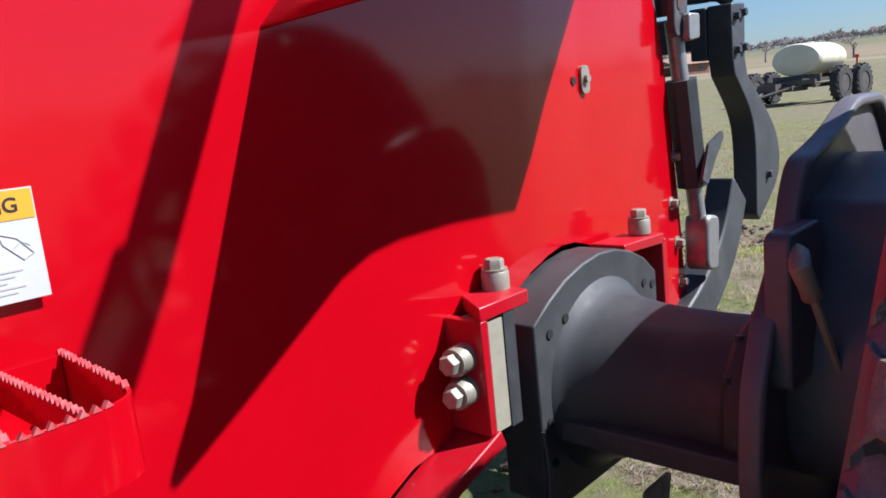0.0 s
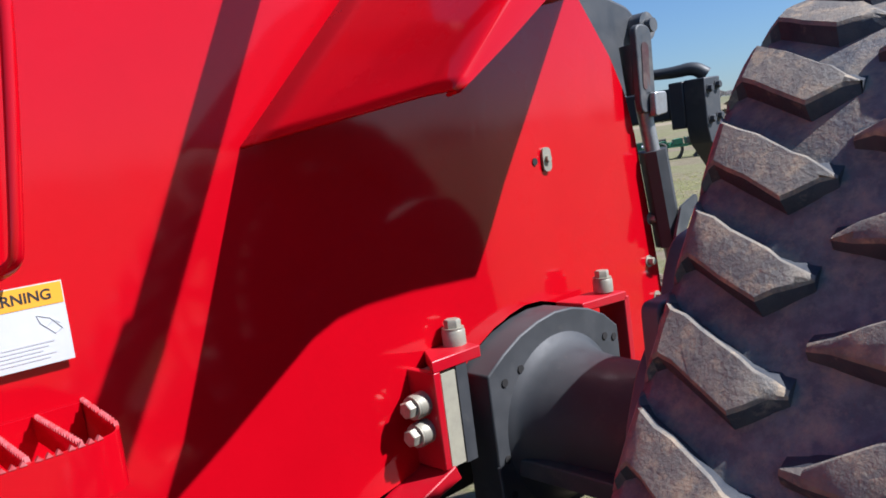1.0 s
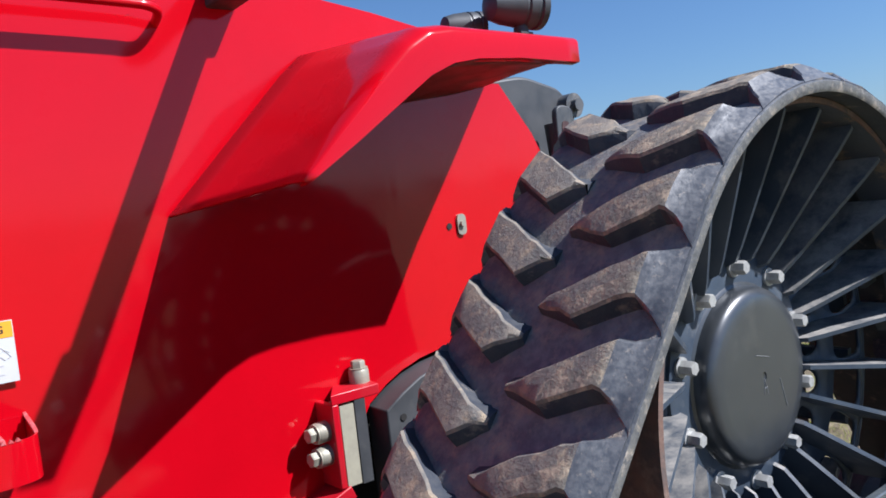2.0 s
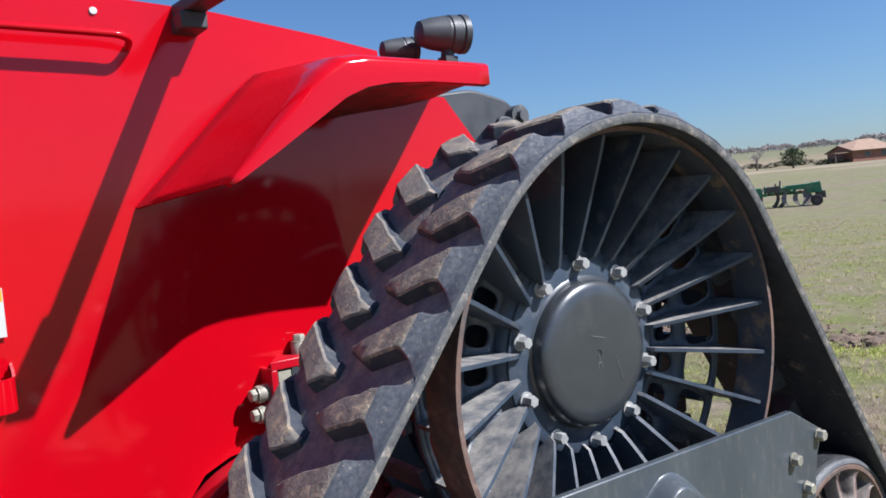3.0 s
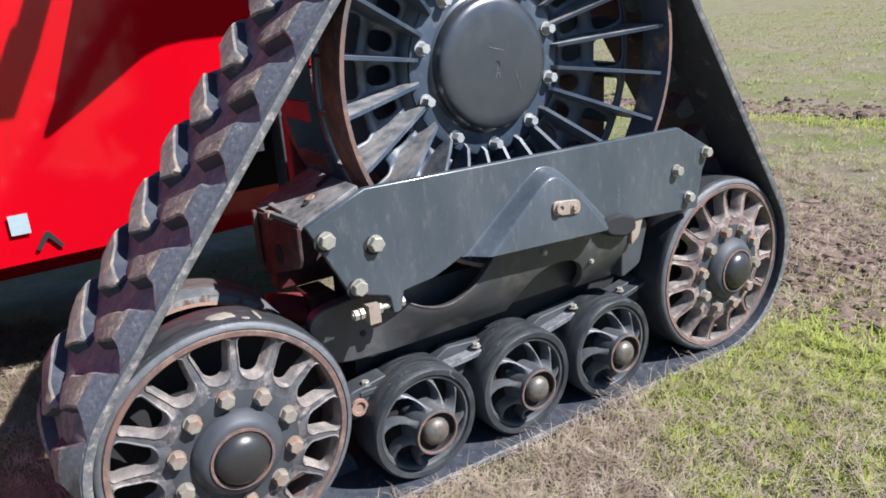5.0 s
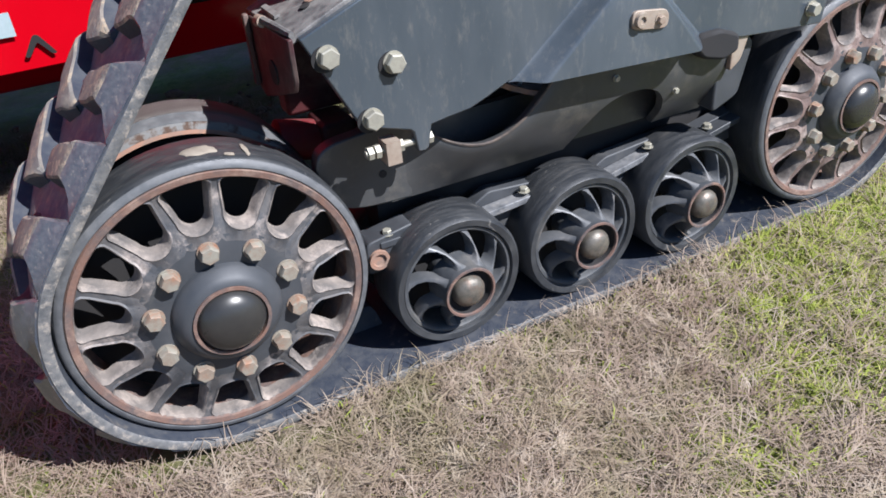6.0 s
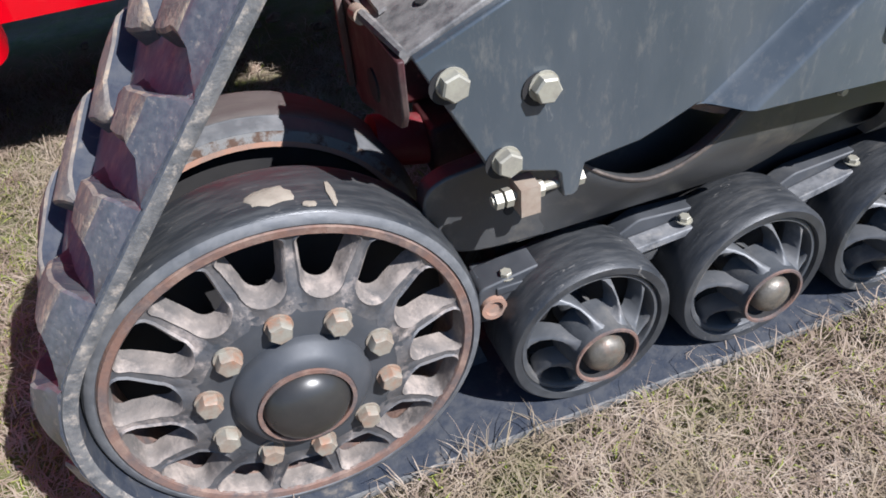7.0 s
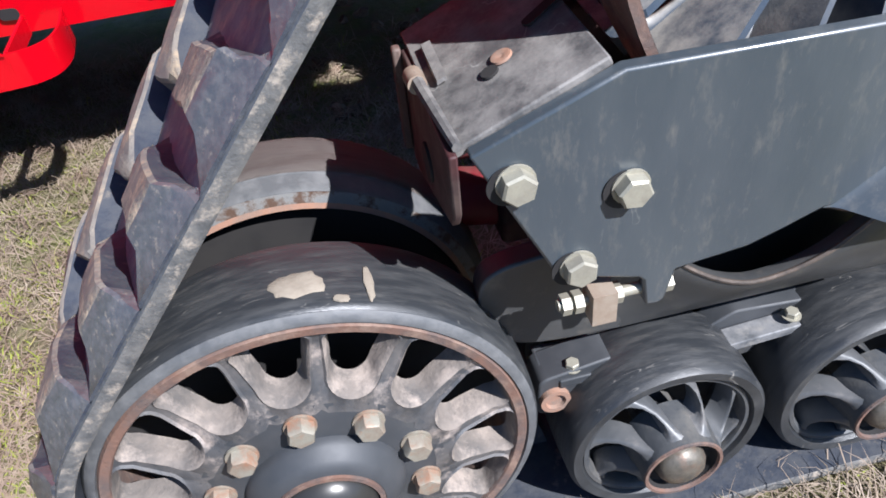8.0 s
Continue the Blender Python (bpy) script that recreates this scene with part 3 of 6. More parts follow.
bolt_big = hexbolt(0.026, 0.03, 1.3).mesh("bolt", ZINC)
collar = Shape().lathe([(0.036, 0.05), (0.036, 0.006), (0.032, 0.0), (0.018, 0.0)], 28).mesh("collar", ZINC)
brackets = []
for sx in (0, 1):
    x0 = 0.665 if sx == 0 else 1.40
    g = Shape()
    # top ear, upright cheek and foot of the bracket
    if sx == 0:
        g.put([(x, y, z) for z in (1.270, 1.307) for x, y in ((0.574, 1.474), (0.768, 1.474), (0.790, 1.60), (0.655, 1.60))], [(0, 1, 2, 3), (7, 6, 5, 4), (0, 4, 5, 1), (1, 5, 6, 2), (2, 6, 7, 3), (3, 7, 4, 0)])
        g.prism([(0.576, 0.985), (0.602, 0.985), (0.602, 1.272), (0.576, 1.272)], 1.474, 1.60)
        g.prism(smoothed([(0.612, 0.990), (0.54, 0.965), (0.43, 0.93), (0.33, 0.885), (0.25, 0.82)], 1) + smoothed([(0.23, 0.79), (0.33, 0.84), (0.43, 0.89), (0.54, 0.925), (0.63, 0.945)], 1), 1.47, 1.60)
    else:
        g.prism(rounded([(1.30, 1.31), (1.56, 1.30), (1.56, 1.265), (1.30, 1.28)], 0.008), 1.50, 1.62)
        g.box(1.545, 1.575, 1.50, 1.62, 0.95, 1.28)
    br = part("axle_bracket", g, CHIPPED, tractor, "welded red axle bracket", bevel=0.004)
    brackets.append(br)
    bx, bz = (0.742, 1.306) if sx == 0 else (1.497, 1.308)
    c = part("collar", collar, ZINC, br, "zinc-plated collar and bolt", at=pose(bx, 1.555, bz + 0.05, -90))
    part("bolt", bolt_big, ZINC, c, at=pose(0, 0.001, 0))
for bz in (1.180, 1.098):
    c = part("collar", collar, ZINC, brackets[0], at=pose(0.528, 1.528, bz, 0, 0, -84))
    part("bolt", bolt_big, RUSTY_BOLT, c, at=pose(0, 0.001, 0))
part("spacer_block", Shape().box(0.606, 0.660, 1.478, 1.58, 0.985, 1.262).box(0.664, 0.706, 1.476, 1.58, 0.98, 1.270, 1), (BEIGE, BLACK), axle, "beige spacer block")
for x, z in ((2.077, 1.497), (2.029, 1.322), (2.07, 1.16), (2.09, 1.0)):
    part("bolt", hexbolt(0.017, 0.03, 1.5).mesh("bolt", ZINC), ZINC, side_panel, at=pose(x - 0.012, along(x, SIDE) - 0.001, z))
for x, z in ((1.64, 1.14), (1.63, 1.03), (1.64, 0.95)):
    part("bolt", hexbolt(0.013, 0.008, 1.4).mesh("bolt", WHITE), WHITE, side_panel, at=pose(x, along(x, SIDE) - 0.001, z))
g = Shape().prism(rounded([(1.335, 1.77), (1.38, 1.77), (1.38, 1.855), (1.335, 1.855)], 0.022), 1.632, 1.65).lathe([(0.012, 1.631), (0.012, 1.62)], 12, 1.357, 1.815)
part("latch", g, ZINC, side_panel, "zinc latch plate")
part("bolt_hole", hole, DARK, side_panel, at=pose(1.29, 1.634, 1.81))

# drop box of the final drive between axle and drive wheel
out = [(0.66, 0.85), (0.63, 1.0), (0.65, 1.18), (0.72, 1.31), (0.83, 1.42), (0.885, 1.54), (0.93, 1.595), (1.02, 1.61), (1.15, 1.64), (1.32, 1.70), (1.55, 1.70), (1.70, 1.55), (1.74, 1.3), (1.66, 1.0), (1.5, 0.8), (1.15, 0.68), (0.82, 0.72)]
g = Shape().prism(rounded(out, 0.05), 0.880, 0.905)
rim_out = rounded(out, 0.05)
rings = []
for k, y in ((1.0, 0.885), (1.0, 0.866), (0.99, 0.858), (0.955, 0.857), (0.945, 0.864), (0.940, 0.885)):
    rings.append([(1.143 + (x - 1.143) * k, y, 1.22 + (z - 1.22) * k) for x, z in rim_out])
g.loft(rings, caps=False)
g.prism(rounded([(1.143 + (x - 1.143) * 0.60, 1.25 + (z - 1.25) * 0.70) for x, z in out], 0.05), 0.69, 0.885)
drop = part("final_drive_case", g, CASE, tractor, "black cast final drive case", bevel=0.015)
g = Shape().prism(rounded([(0.725, 1.16), (0.92, 1.16), (0.92, 1.475), (0.725, 1.475)], 0.03), 0.83, 0.88)
part("sensor_block", g, CASE, drop, bevel=0.006)
g = Shape().tube([(0.80, 0.86, 1.435), (0.745, 0.82, 1.432), (0.715, 0.808, 1.415), (0.735, 0.800, 1.375), (0.748, 0.798, 1.355)], [0.019, 0.021, 0.021, 0.019, 0.021], 10)
part("elbow_fitting", g, ZINC, drop, "plated elbow fitting", bevel=0.002)
part("breather_pipe", Shape().tube([(0.745, 0.799, 1.365), (0.84, 0.785, 1.20), (0.93, 0.770, 1.045)], 0.0085, 8), BEIGE, drop, "thin tan pipe")

# ---- track: belt path round drive wheel and idlers ----
DX, DZ, DR = 1.143, 1.371, 0.680
LX, RX, IZ, IR = 0.0, 2.16, 0.42, 0.385
BY0, BY1 = 0.032, 0.597


def belt_line(step=0.02):
    """Points (x, z, normal x, normal z) of the belt's inner face, clockwise from the left idler's front."""
    L, D, R = Vector((LX, IZ)), Vector((DX, DZ)), Vector((RX, IZ))

    def normal(c1, r1, c2, r2):
        d = c2 - c1
        dist = d.length
        d.normalize()
        left = Vector((-d.y, d.x))
        s = (r1 - r2) / dist
        return (left * math.sqrt(1 - s * s) + d * s)

    n1 = normal(L, IR, D, DR)
    n2 = normal(D, DR, R, IR)
    n3 = Vector((0, -1))
    pts = []

    def straight(a, b, n):
        k = max(2, round((b - a).length / step))
        pts.extend((*(a + (b - a) * i / k), *n) for i in range(k))

    def arc(c, r, a0, a1):
        while a1 > a0:
            a1 -= 2 * math.pi
        k = max(4, round(r * (a0 - a1) / step))
        for i in range(k):
            a = a0 + (a1 - a0) * i / k
            n = Vector((math.cos(a), math.sin(a)))
            pts.append((*(c + n * r), *n))

    ang = lambda n: math.atan2(n.y, n.x)
    straight(L + n1 * IR, D + n1 * DR, n1)
    arc(D, DR, ang(n1), ang(n2))
    straight(D + n2 * DR, R + n2 * IR, n2)
    arc(R, IR, ang(n2), ang(n3))
    straight(R + n3 * IR, L + n3 * IR, n3)
    arc(L, IR, ang(n3), ang(n1))
    return pts


LINE = np.array(belt_line())
seg = np.hypot(*(np.roll(LINE[:, :2], -1, 0) - LINE[:, :2]).T)
CUM = np.r_[0, np.cumsum(seg)]
TOTAL = CUM[-1]
CLOSED = np.vstack([LINE, LINE[:1]])


def on_belt(s, y, h):
    """The place s metres along the belt, at y across it, h above its inner face."""
    s %= TOTAL
    x, z, nx, nz = (np.interp(s, CUM, CLOSED[:, k]) for k in range(4))
    k = math.hypot(nx, nz)
    return (x + nx / k * h, y, z + nz / k * h)


g = Shape()
n = len(LINE)
section = [(BY0 + 0.004, 0.0), (BY0, 0.006), (BY0, 0.024), (BY0 + 0.012, 0.032), (BY1 - 0.022, 0.031), (BY1, 0.020), (BY1, 0.006), (BY1 - 0.004, 0.0)]
rings = [[on_belt(CUM[k], y, h) for y, h in section] for k in range(n)]
rings.append(rings[0])
g.loft(rings, caps=False)
g.m = [3 if i % 8 == 7 else 2 if i % 8 in (0, 1) else 1 if i % 8 in (2, 4, 5, 6) else 0 for i in range(len(g.f))]
belt = part("track_belt", g, (RUBBER, BELT_EDGE, WORN_EDGE, LUG_SIDE), tractor, "black rubber track belt with chevron lugs", smooth=50, weld=0.0005)

LUGS = round(TOTAL / 0.1845)
PITCH = TOTAL / LUGS
MIDY = 0.315
# one bar: y across the belt, upper and lower edge of its top along the belt, height, run of the upper flank
OUTER = ((0.337, 0.005, -0.004, 0.046, 0.030), (0.300, 0.017, -0.012, 0.062, 0.026), (0.255, 0.037, -0.024, 0.070, 0.014), (0.216, 0.054, -0.033, 0.073, 0.008), (0.165, 0.077, -0.011, 0.074, 0.008),
         (0.128, 0.094, 0.005, 0.074, 0.008), (0.104, 0.105, 0.014, 0.074, 0.008), (0.090, 0.112, 0.016, 0.070, 0.009), (0.074, 0.120, 0.006, 0.056, 0.010), (0.056, 0.130, -0.014, 0.043, 0.010), (0.036, 0.136, -0.038, 0.031, 0.008))
INNER = ((0.347, 0.005, -0.004, 0.046, 0.034), (0.370, 0.014, -0.018, 0.062, 0.028), (0.395, 0.028, -0.036, 0.070, 0.014), (0.419, 0.042, -0.051, 0.073, 0.008), (0.490, 0.084, -0.009, 0.074, 0.008),
         (0.525, 0.102, 0.012, 0.074, 0.008), (0.556, 0.118, 0.030, 0.072, 0.008), (0.572, 0.132, 0.022, 0.060, 0.010), (0.586, 0.148, 0.006, 0.042, 0.010), (0.594, 0.156, 0.002, 0.029, 0.008))


def lug(s0, table):
    """One chevron bar: a row of cross sections from the spiked tip at the belt's middle to its edge, bent round the belt."""
    rows = []
    rnd = random.Random(int(s0 * 1000) + int(table[0][0] * 1000))
    for y, hi, lo, h, run in table:
        j = [rnd.uniform(-0.0045, 0.0045) for _ in range(5)]
        top = h > 0.05
        e = 0.006 if top else 0.001
        mid = (lo + hi) / 2
        rows.append([on_belt(s0 + lo - 0.010, y, 0.027), on_belt(s0 + lo + j[0], y, h - e + j[1] * 0.4), on_belt(s0 + lo + 0.006 + j[0], y, h + j[1] * 0.5), on_belt(s0 + mid + j[1], y, h + 0.0015 + j[2] * 0.5),
                     on_belt(s0 + hi - 0.006 + j[3], y, h + j[4] * 0.5), on_belt(s0 + hi + j[3], y, h - e + j[4] * 0.4), on_belt(s0 + hi + run, y, 0.027)])
    g = Shape()
    g.loft(rows, closed=False)
    last = len(rows) - 4 if table is OUTER else len(rows) - 3
    # tops are worn dusty rubber, sides take the shade-coloured rubber
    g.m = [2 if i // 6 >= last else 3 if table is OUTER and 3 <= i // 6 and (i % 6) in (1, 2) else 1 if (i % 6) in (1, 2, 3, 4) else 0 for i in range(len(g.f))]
    g.put(rows[-1], [tuple(range(7))])
    g.put(rows[0], [tuple(range(6, -1, -1))])
    return g


S0 = 1.254
for k in range(LUGS):
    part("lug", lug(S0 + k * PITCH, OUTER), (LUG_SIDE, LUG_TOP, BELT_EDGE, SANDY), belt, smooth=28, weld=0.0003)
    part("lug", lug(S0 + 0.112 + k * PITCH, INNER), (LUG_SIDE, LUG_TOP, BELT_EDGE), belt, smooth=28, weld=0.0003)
for k in range(LUGS):
    s0 = S0 + (k + 0.3) * PITCH
    g = Shape()
    rings = []
    for h, w, l in ((0.001, 0.045, 0.05), (-0.05, 0.034, 0.036), (-0.066, 0.022, 0.022)):
        rings.append([on_belt(s0 - l, MIDY - w, h), on_belt(s0 + l, MIDY - w, h), on_belt(s0 + l, MIDY + w, h), on_belt(s0 - l, MIDY + w, h)])
    part("guide_lug", g.loft(rings), LUG_SIDE, belt, smooth=30)

# ---- drive wheel ----
g = Shape()
disc = lambda r, a: 0.350 - 0.05 * max(0.0, min(1.0, (r - 0.46) / 0.08))
OFF = radians(6.6)
holed_ring(g, 24, 0.350, 0.475, (0.418, 0.047, 0.033), disc, OFF)
holed_ring(g, 24, 0.475, 0.650, (0.572, 0.064, 0.061), disc, OFF, power=(0.4, 0.4))
g.lathe([(0.650, 0.30), (0.665, 0.30)], 96, caps=False)
g.lathe([(0.20, 0.328), (0.30, 0.328), (0.350, 0.350)], 96, caps=False)
drive = part("drive_wheel", g, FIN, tractor, "finned black cast drive wheel, dusty", thick=0.012, at=pose(DX, 0, DZ), weld=0.0005)
g = Shape().lathe([(0.678, 0.215), (0.678, 0.085), (0.664, 0.085), (0.664, 0.215), (0.678, 0.215)], 96, caps=False)
back = Shape().lathe([(0.678, 0.550), (0.678, 0.585), (0.664, 0.585), (0.664, 0.550), (0.678, 0.550)], 96, caps=False)
back.lathe([(0.555, 0.572), (0.664, 0.568), (0.664, 0.582), (0.555, 0.584), (0.555, 0.572)], 96, caps=False)
rim = part("rim", g, (RUST,), drive, "rusty outer rim edge")
part("rim_lining", Shape().lathe([(0.663, 0.088), (0.663, 0.214)], 96, caps=False), LINING, rim)
part("back_rim", back, FIN, drive)
bar = Shape().prism([(0.655, -0.026), (0.678, -0.032), (0.678, 0.032), (0.655, 0.026)], 0.34, 0.56).mesh("drive_bar", FIN, smooth=30)
for k in range(24):
    part("drive_bar", bar, FIN, rim, at=pose(0, 0, 0, 0, -(math.degrees(OFF) + 15 * k)))
fin = Shape()
prof = [(0.285, 0.318), (0.30, 0.285), (0.34, 0.262), (0.60, 0.130), (0.655, 0.105), (0.664, 0.108), (0.664, 0.305), (0.54, 0.305), (0.46, 0.352), (0.34, 0.352)]
fin.put([(r, y, -0.006) for r, y in prof] + [(r, y, 0.006) for r, y in prof],
        [tuple(range(len(prof))), tuple(range(2 * len(prof) - 1, len(prof) - 1, -1))] + [(i, i + len(prof), (i + 1) % len(prof) + len(prof), (i + 1) % len(prof)) for i in range(len(prof))])
fin_mesh = fin.mesh("fin", FIN, smooth=30)
for k in range(24):
    part("fin", fin_mesh, FIN, drive, at=pose(0, 0, 0, 0, -(math.degrees(OFF) + 15 * k)))
# added disc that stops light passing through the wheel's windows
part("light_block_disc", Shape().lathe([(0.22, 0.51), (0.505, 0.51), (0.505, 0.53), (0.22, 0.53)], 64, caps=False), FIN, drive)
part("hub_flange", Shape().lathe([(0.315, 0.335), (0.315, 0.318), (0.30, 0.312), (0.23, 0.312), (0.23, 0.6)], 64), FIN, drive)
cap = [(0.248, 0.318), (0.241, 0.312), (0.231, 0.308), (0.230, 0.292), (0.227, 0.277), (0.218, 0.266), (0.202, 0.260), (0.175, 0.2575), (0.10, 0.2565), (0.012, 0.2565), (0.011, 0.259), (0.001, 0.260)]
part("hub_cap", Shape().lathe(cap, 72), HUB, drive, "satin black round hub cap", smooth=60)
scratch = surface("pale_scratch", (0.16, 0.165, 0.165), (0.10, 0.105, 0.11), 60.0, rough=0.6)
for pts in (((-0.006, -0.045), (0.0, -0.005)), ((0.0, -0.005), (0.012, -0.048)), ((-0.03, 0.06), (0.03, 0.045)), ((0.075, -0.02), (0.10, -0.10)), ((-0.003, -0.03), (0.010, -0.028))):
    part("scratch", Shape().tube([(x, 0.2562, z) for x, z in pts], 0.0012, 5), scratch, drive)
hub_bolt = hexbolt(0.0185, 0.040, 1.35).mesh("bolt", BRIGHT)
for k in range(10):
    a = radians(92 + 36 * k)
    part("bolt", hub_bolt, BRIGHT, drive, at=pose(0.281 * math.cos(a), 0.312, 0.281 * math.sin(a), 0, 20 * k))


# ---- idlers and rollers ----
def slot_outline(r_low, r_top, w_low, w_top, grow=0.0):
    """Half a U-shaped slot that is round at the hub end and squared at the rim: (radius, offset), from the hub end outwards."""
    r_low, r_top, w_low, w_top = r_low - grow, r_top + grow * 0.4, w_low + grow, w_top + grow
    half = [(r_low + w_low * (1 - math.cos(a)), w_low * math.sin(a)) for a in (math.pi / 2 * k / 6 for k in range(7))]
    mid = half[-1][0]
    half += [(mid + (r_top - 0.014 - mid) * k / 4, w_low + (w_top - w_low) * k / 4) for k in (1, 2, 3, 4)]
    half += [(r_top - 0.014 + 0.014 * math.sin(a), w_top - 0.014 * (1 - math.cos(a))) for a in (math.pi / 6, math.pi / 3, math.pi / 2)]
    return half + [(r_top, w_top * 0.35)]


def idler(x):
    g = Shape()
    count, turn = 15, radians(57.5)
    step = 2 * math.pi / count

    def dish(r):
        return float(np.interp(r, [0.19, 0.215, 0.25, 0.31, 0.345], [0.046, 0.050, 0.066, 0.078, 0.072]))

    def ring(grow, drop, mid):
        half = slot_outline(0.220, 0.337, 0.038, 0.0555, grow)
        loop = half + [(r, -w) for r, w in reversed(half)]
        return [(r * math.cos(mid + w / r), dish(r) + drop, r * math.sin(mid + w / r)) for r, w in loop]

    for k in range(count):
        mid = turn + (k + 0.5) * step
        rings = [ring(0.008, 0.0, mid), ring(0.004, -0.004, mid), ring(0.0, 0.0, mid), ring(-0.003, 0.014, mid), ring(-0.006, 0.044, mid)]
        n = len(rings[0])
        outer = []
        for px, py, pz in rings[0]:
            r, a = math.hypot(px, pz), math.atan2(pz, px) - mid
            a = (a + math.pi) % (2 * math.pi) - math.pi
            u, v = a * r / 0.062, (r - 0.278) / 0.075
            m = max(abs(u), abs(v))
            ro = min(0.350, max(0.188, 0.269 + 0.081 * v / m))
            ao = step / 2 * max(-1.0, min(1.0, u / m))
            outer.append((ro * math.cos(mid + ao), dish(ro), ro * math.sin(mid + ao)))
        verts = outer + [q for row in rings for q in row]
        for b in range(5):
            g.put([verts[b * n + i] for i in range(n)] + [verts[(b + 1) * n + i] for i in range(n)], [(i, (i + 1) % n, n + (i + 1) % n, n + i) for i in range(n)], (0, 0, 2, 2, 2)[b])
    g.lathe([(0.10, 0.042), (0.160, 0.044)], 60, slot=1, caps=False).lathe([(0.160, 0.044), (0.186, 0.046), (0.206, 0.0500)], 60, slot=1, caps=False)
    w = part("idler_wheel", g, (RIM, BLACK, CAKED), tractor, "black cast idler wheel caked with dried mud", at=pose(x, 0, IZ), weld=0.0005)
    part("rim_ring", Shape().lathe([(0.3375, 0.20), (0.3375, 0.071), (0.341, 0.066), (0.355, 0.0645), (0.359, 0.071), (0.359, 0.235), (0.344, 0.235), (0.3375, 0.20)], 90, caps=False), RUST, w, "rusty rim ring")
    part("tyre_lip", Shape().lathe([(0.3575, 0.074), (0.361, 0.0655), (0.371, 0.0665), (0.3775, 0.074), (0.3745, 0.080)], 90, caps=False), TYRE_LIP, w, "pale scuffed edge of the wheel band", smooth=50)
    part("tyre", Shape().lathe([(0.357, 0.078), (0.363, 0.070), (0.374, 0.072), (0.382, 0.082), (0.384, 0.10), (0.384, 0.17), (0.382, 0.215), (0.375, 0.232), (0.357, 0.236)], 90, caps=False), TYRE, w, "scuffed rubber wheel band", smooth=50)
    # near-black disc put in for the shade behind the slots
    part("shade_disc", Shape().lathe([(0.346, 0.21), (0.20, 0.22), (0.10, 0.23), (0.02, 0.23)], 48), DARK, w)
    part("hub", Shape().lathe([(0.134, 0.055), (0.134, 0.038), (0.129, 0.028), (0.116, 0.010), (0.106, 0.001), (0.094, -0.002), (0.090, 0.006), (0.07, 0.006)], 56), BLACK, w)
    part("hub_seal", Shape().lathe([(0.093, 0.002), (0.093, -0.007), (0.085, -0.007), (0.085, 0.006)], 48, caps=False), RUST, w)
    part("hub_dome", Shape().lathe([(0.083, 0.008), (0.080, -0.006), (0.071, -0.020), (0.054, -0.032), (0.030, -0.039), (0.002, -0.041)], 44), DARK_DOME, w, "oily steel dome", smooth=70)
    bm = hexbolt(0.0235, 0.028, 1.12).mesh("bolt", RUSTY_BOLT)
    for k in range(10):
        a = radians(36 * k + 93)
        part("bolt", bm, RUSTY_BOLT, w, at=pose(0.172 * math.cos(a), 0.045, 0.172 * math.sin(a), 0, 17 * k))
    return w


front_idler = idler(LX)
rear_idler = copy_thing(front_idler, pose(RX, 0, IZ, 0, 63))
RUSTY_RIM = surface("rusty_muddy_casting", (0.115, 0.078, 0.066), (0.205, 0.140, 0.115), 16.0, rough=0.7, dirt=(0.35, 0.285, 0.245), dirt_scale=12.0, dirt_lo=0.50, dirt_hi=0.64, bump=0.4)
rear_idler.data = rear_idler.data.copy()
rear_idler.data.materials[0] = RUSTY_RIM
# dusty rubber, with the sun on the far tyres put into its colour
LIT_DUSTY_TYRE = surface("sunlit_dusty_rubber", (0.150, 0.128, 0.118), (0.20, 0.170, 0.152), 9.0, rough=0.7, dirt=(0.13, 0.10, 0.09), dirt_scale=6.0, bump=0.2, stretch=(1.2, 8.0, 1.2))
for x in (LX, RX):
    far_side = copy_thing(front_idler, pose(x, 0.615, IZ, 0, 0, 180))
    for child in far_side.children:
        if child.name.startswith("tyre"):
            child.data = Shape().lathe([(0.357, 0.078), (0.374, 0.072), (0.3835, 0.10), (0.3832, 0.17), (0.382, 0.186), (0.379, 0.192)], 97, turn=0.013, caps=False).mesh("tyre", LIT_DUSTY_TYRE, smooth=50)
    part("tyre_lip", Shape().lathe([(0.379, 0.191), (0.3755, 0.197), (0.371, 0.226), (0.366, 0.234)], 90, caps=False), TYRE_LIP, far_side, "pale scuffed edge of the wheel band", smooth=40)
    part("rim_side", Shape().lathe([(0.3665, 0.233), (0.346, 0.240)], 90, caps=False), PATCHY, far_side, "flaking grey rim side", smooth=40)
    part("rim_edge", Shape().lathe([(0.3465, 0.2398), (0.336, 0.243), (0.333, 0.238), (0.333, 0.226)], 90, caps=False), RUST_RED, far_side, "orange rusty rim edge", smooth=40)
blot = random.Random(4)
for px, rx, ry, py in ((0.040, 0.042, 0.029, 0.128), (0.140, 0.007, 0.044, 0.125), (0.098, 0.014, 0.008, 0.090)):
    rim_pts = [(math.cos(6.283 * k / 18) * rx * blot.uniform(0.78, 1.12), math.sin(6.283 * k / 18) * ry * blot.uniform(0.78, 1.12)) for k in range(18)]
    rows = []
    for f_, up in ((1.0, 0.0002), (0.9, 0.0028), (0.4, 0.0034)):
        row = []
        for a, b in rim_pts:
            x = px + a * f_
            row.append((x, py + b * f_, math.sqrt(0.384 ** 2 - x * x) + up))
        rows.append(row)
    part("mud_patch", Shape().loft(rows), MUD, front_idler, "patch of dried mud", smooth=60)



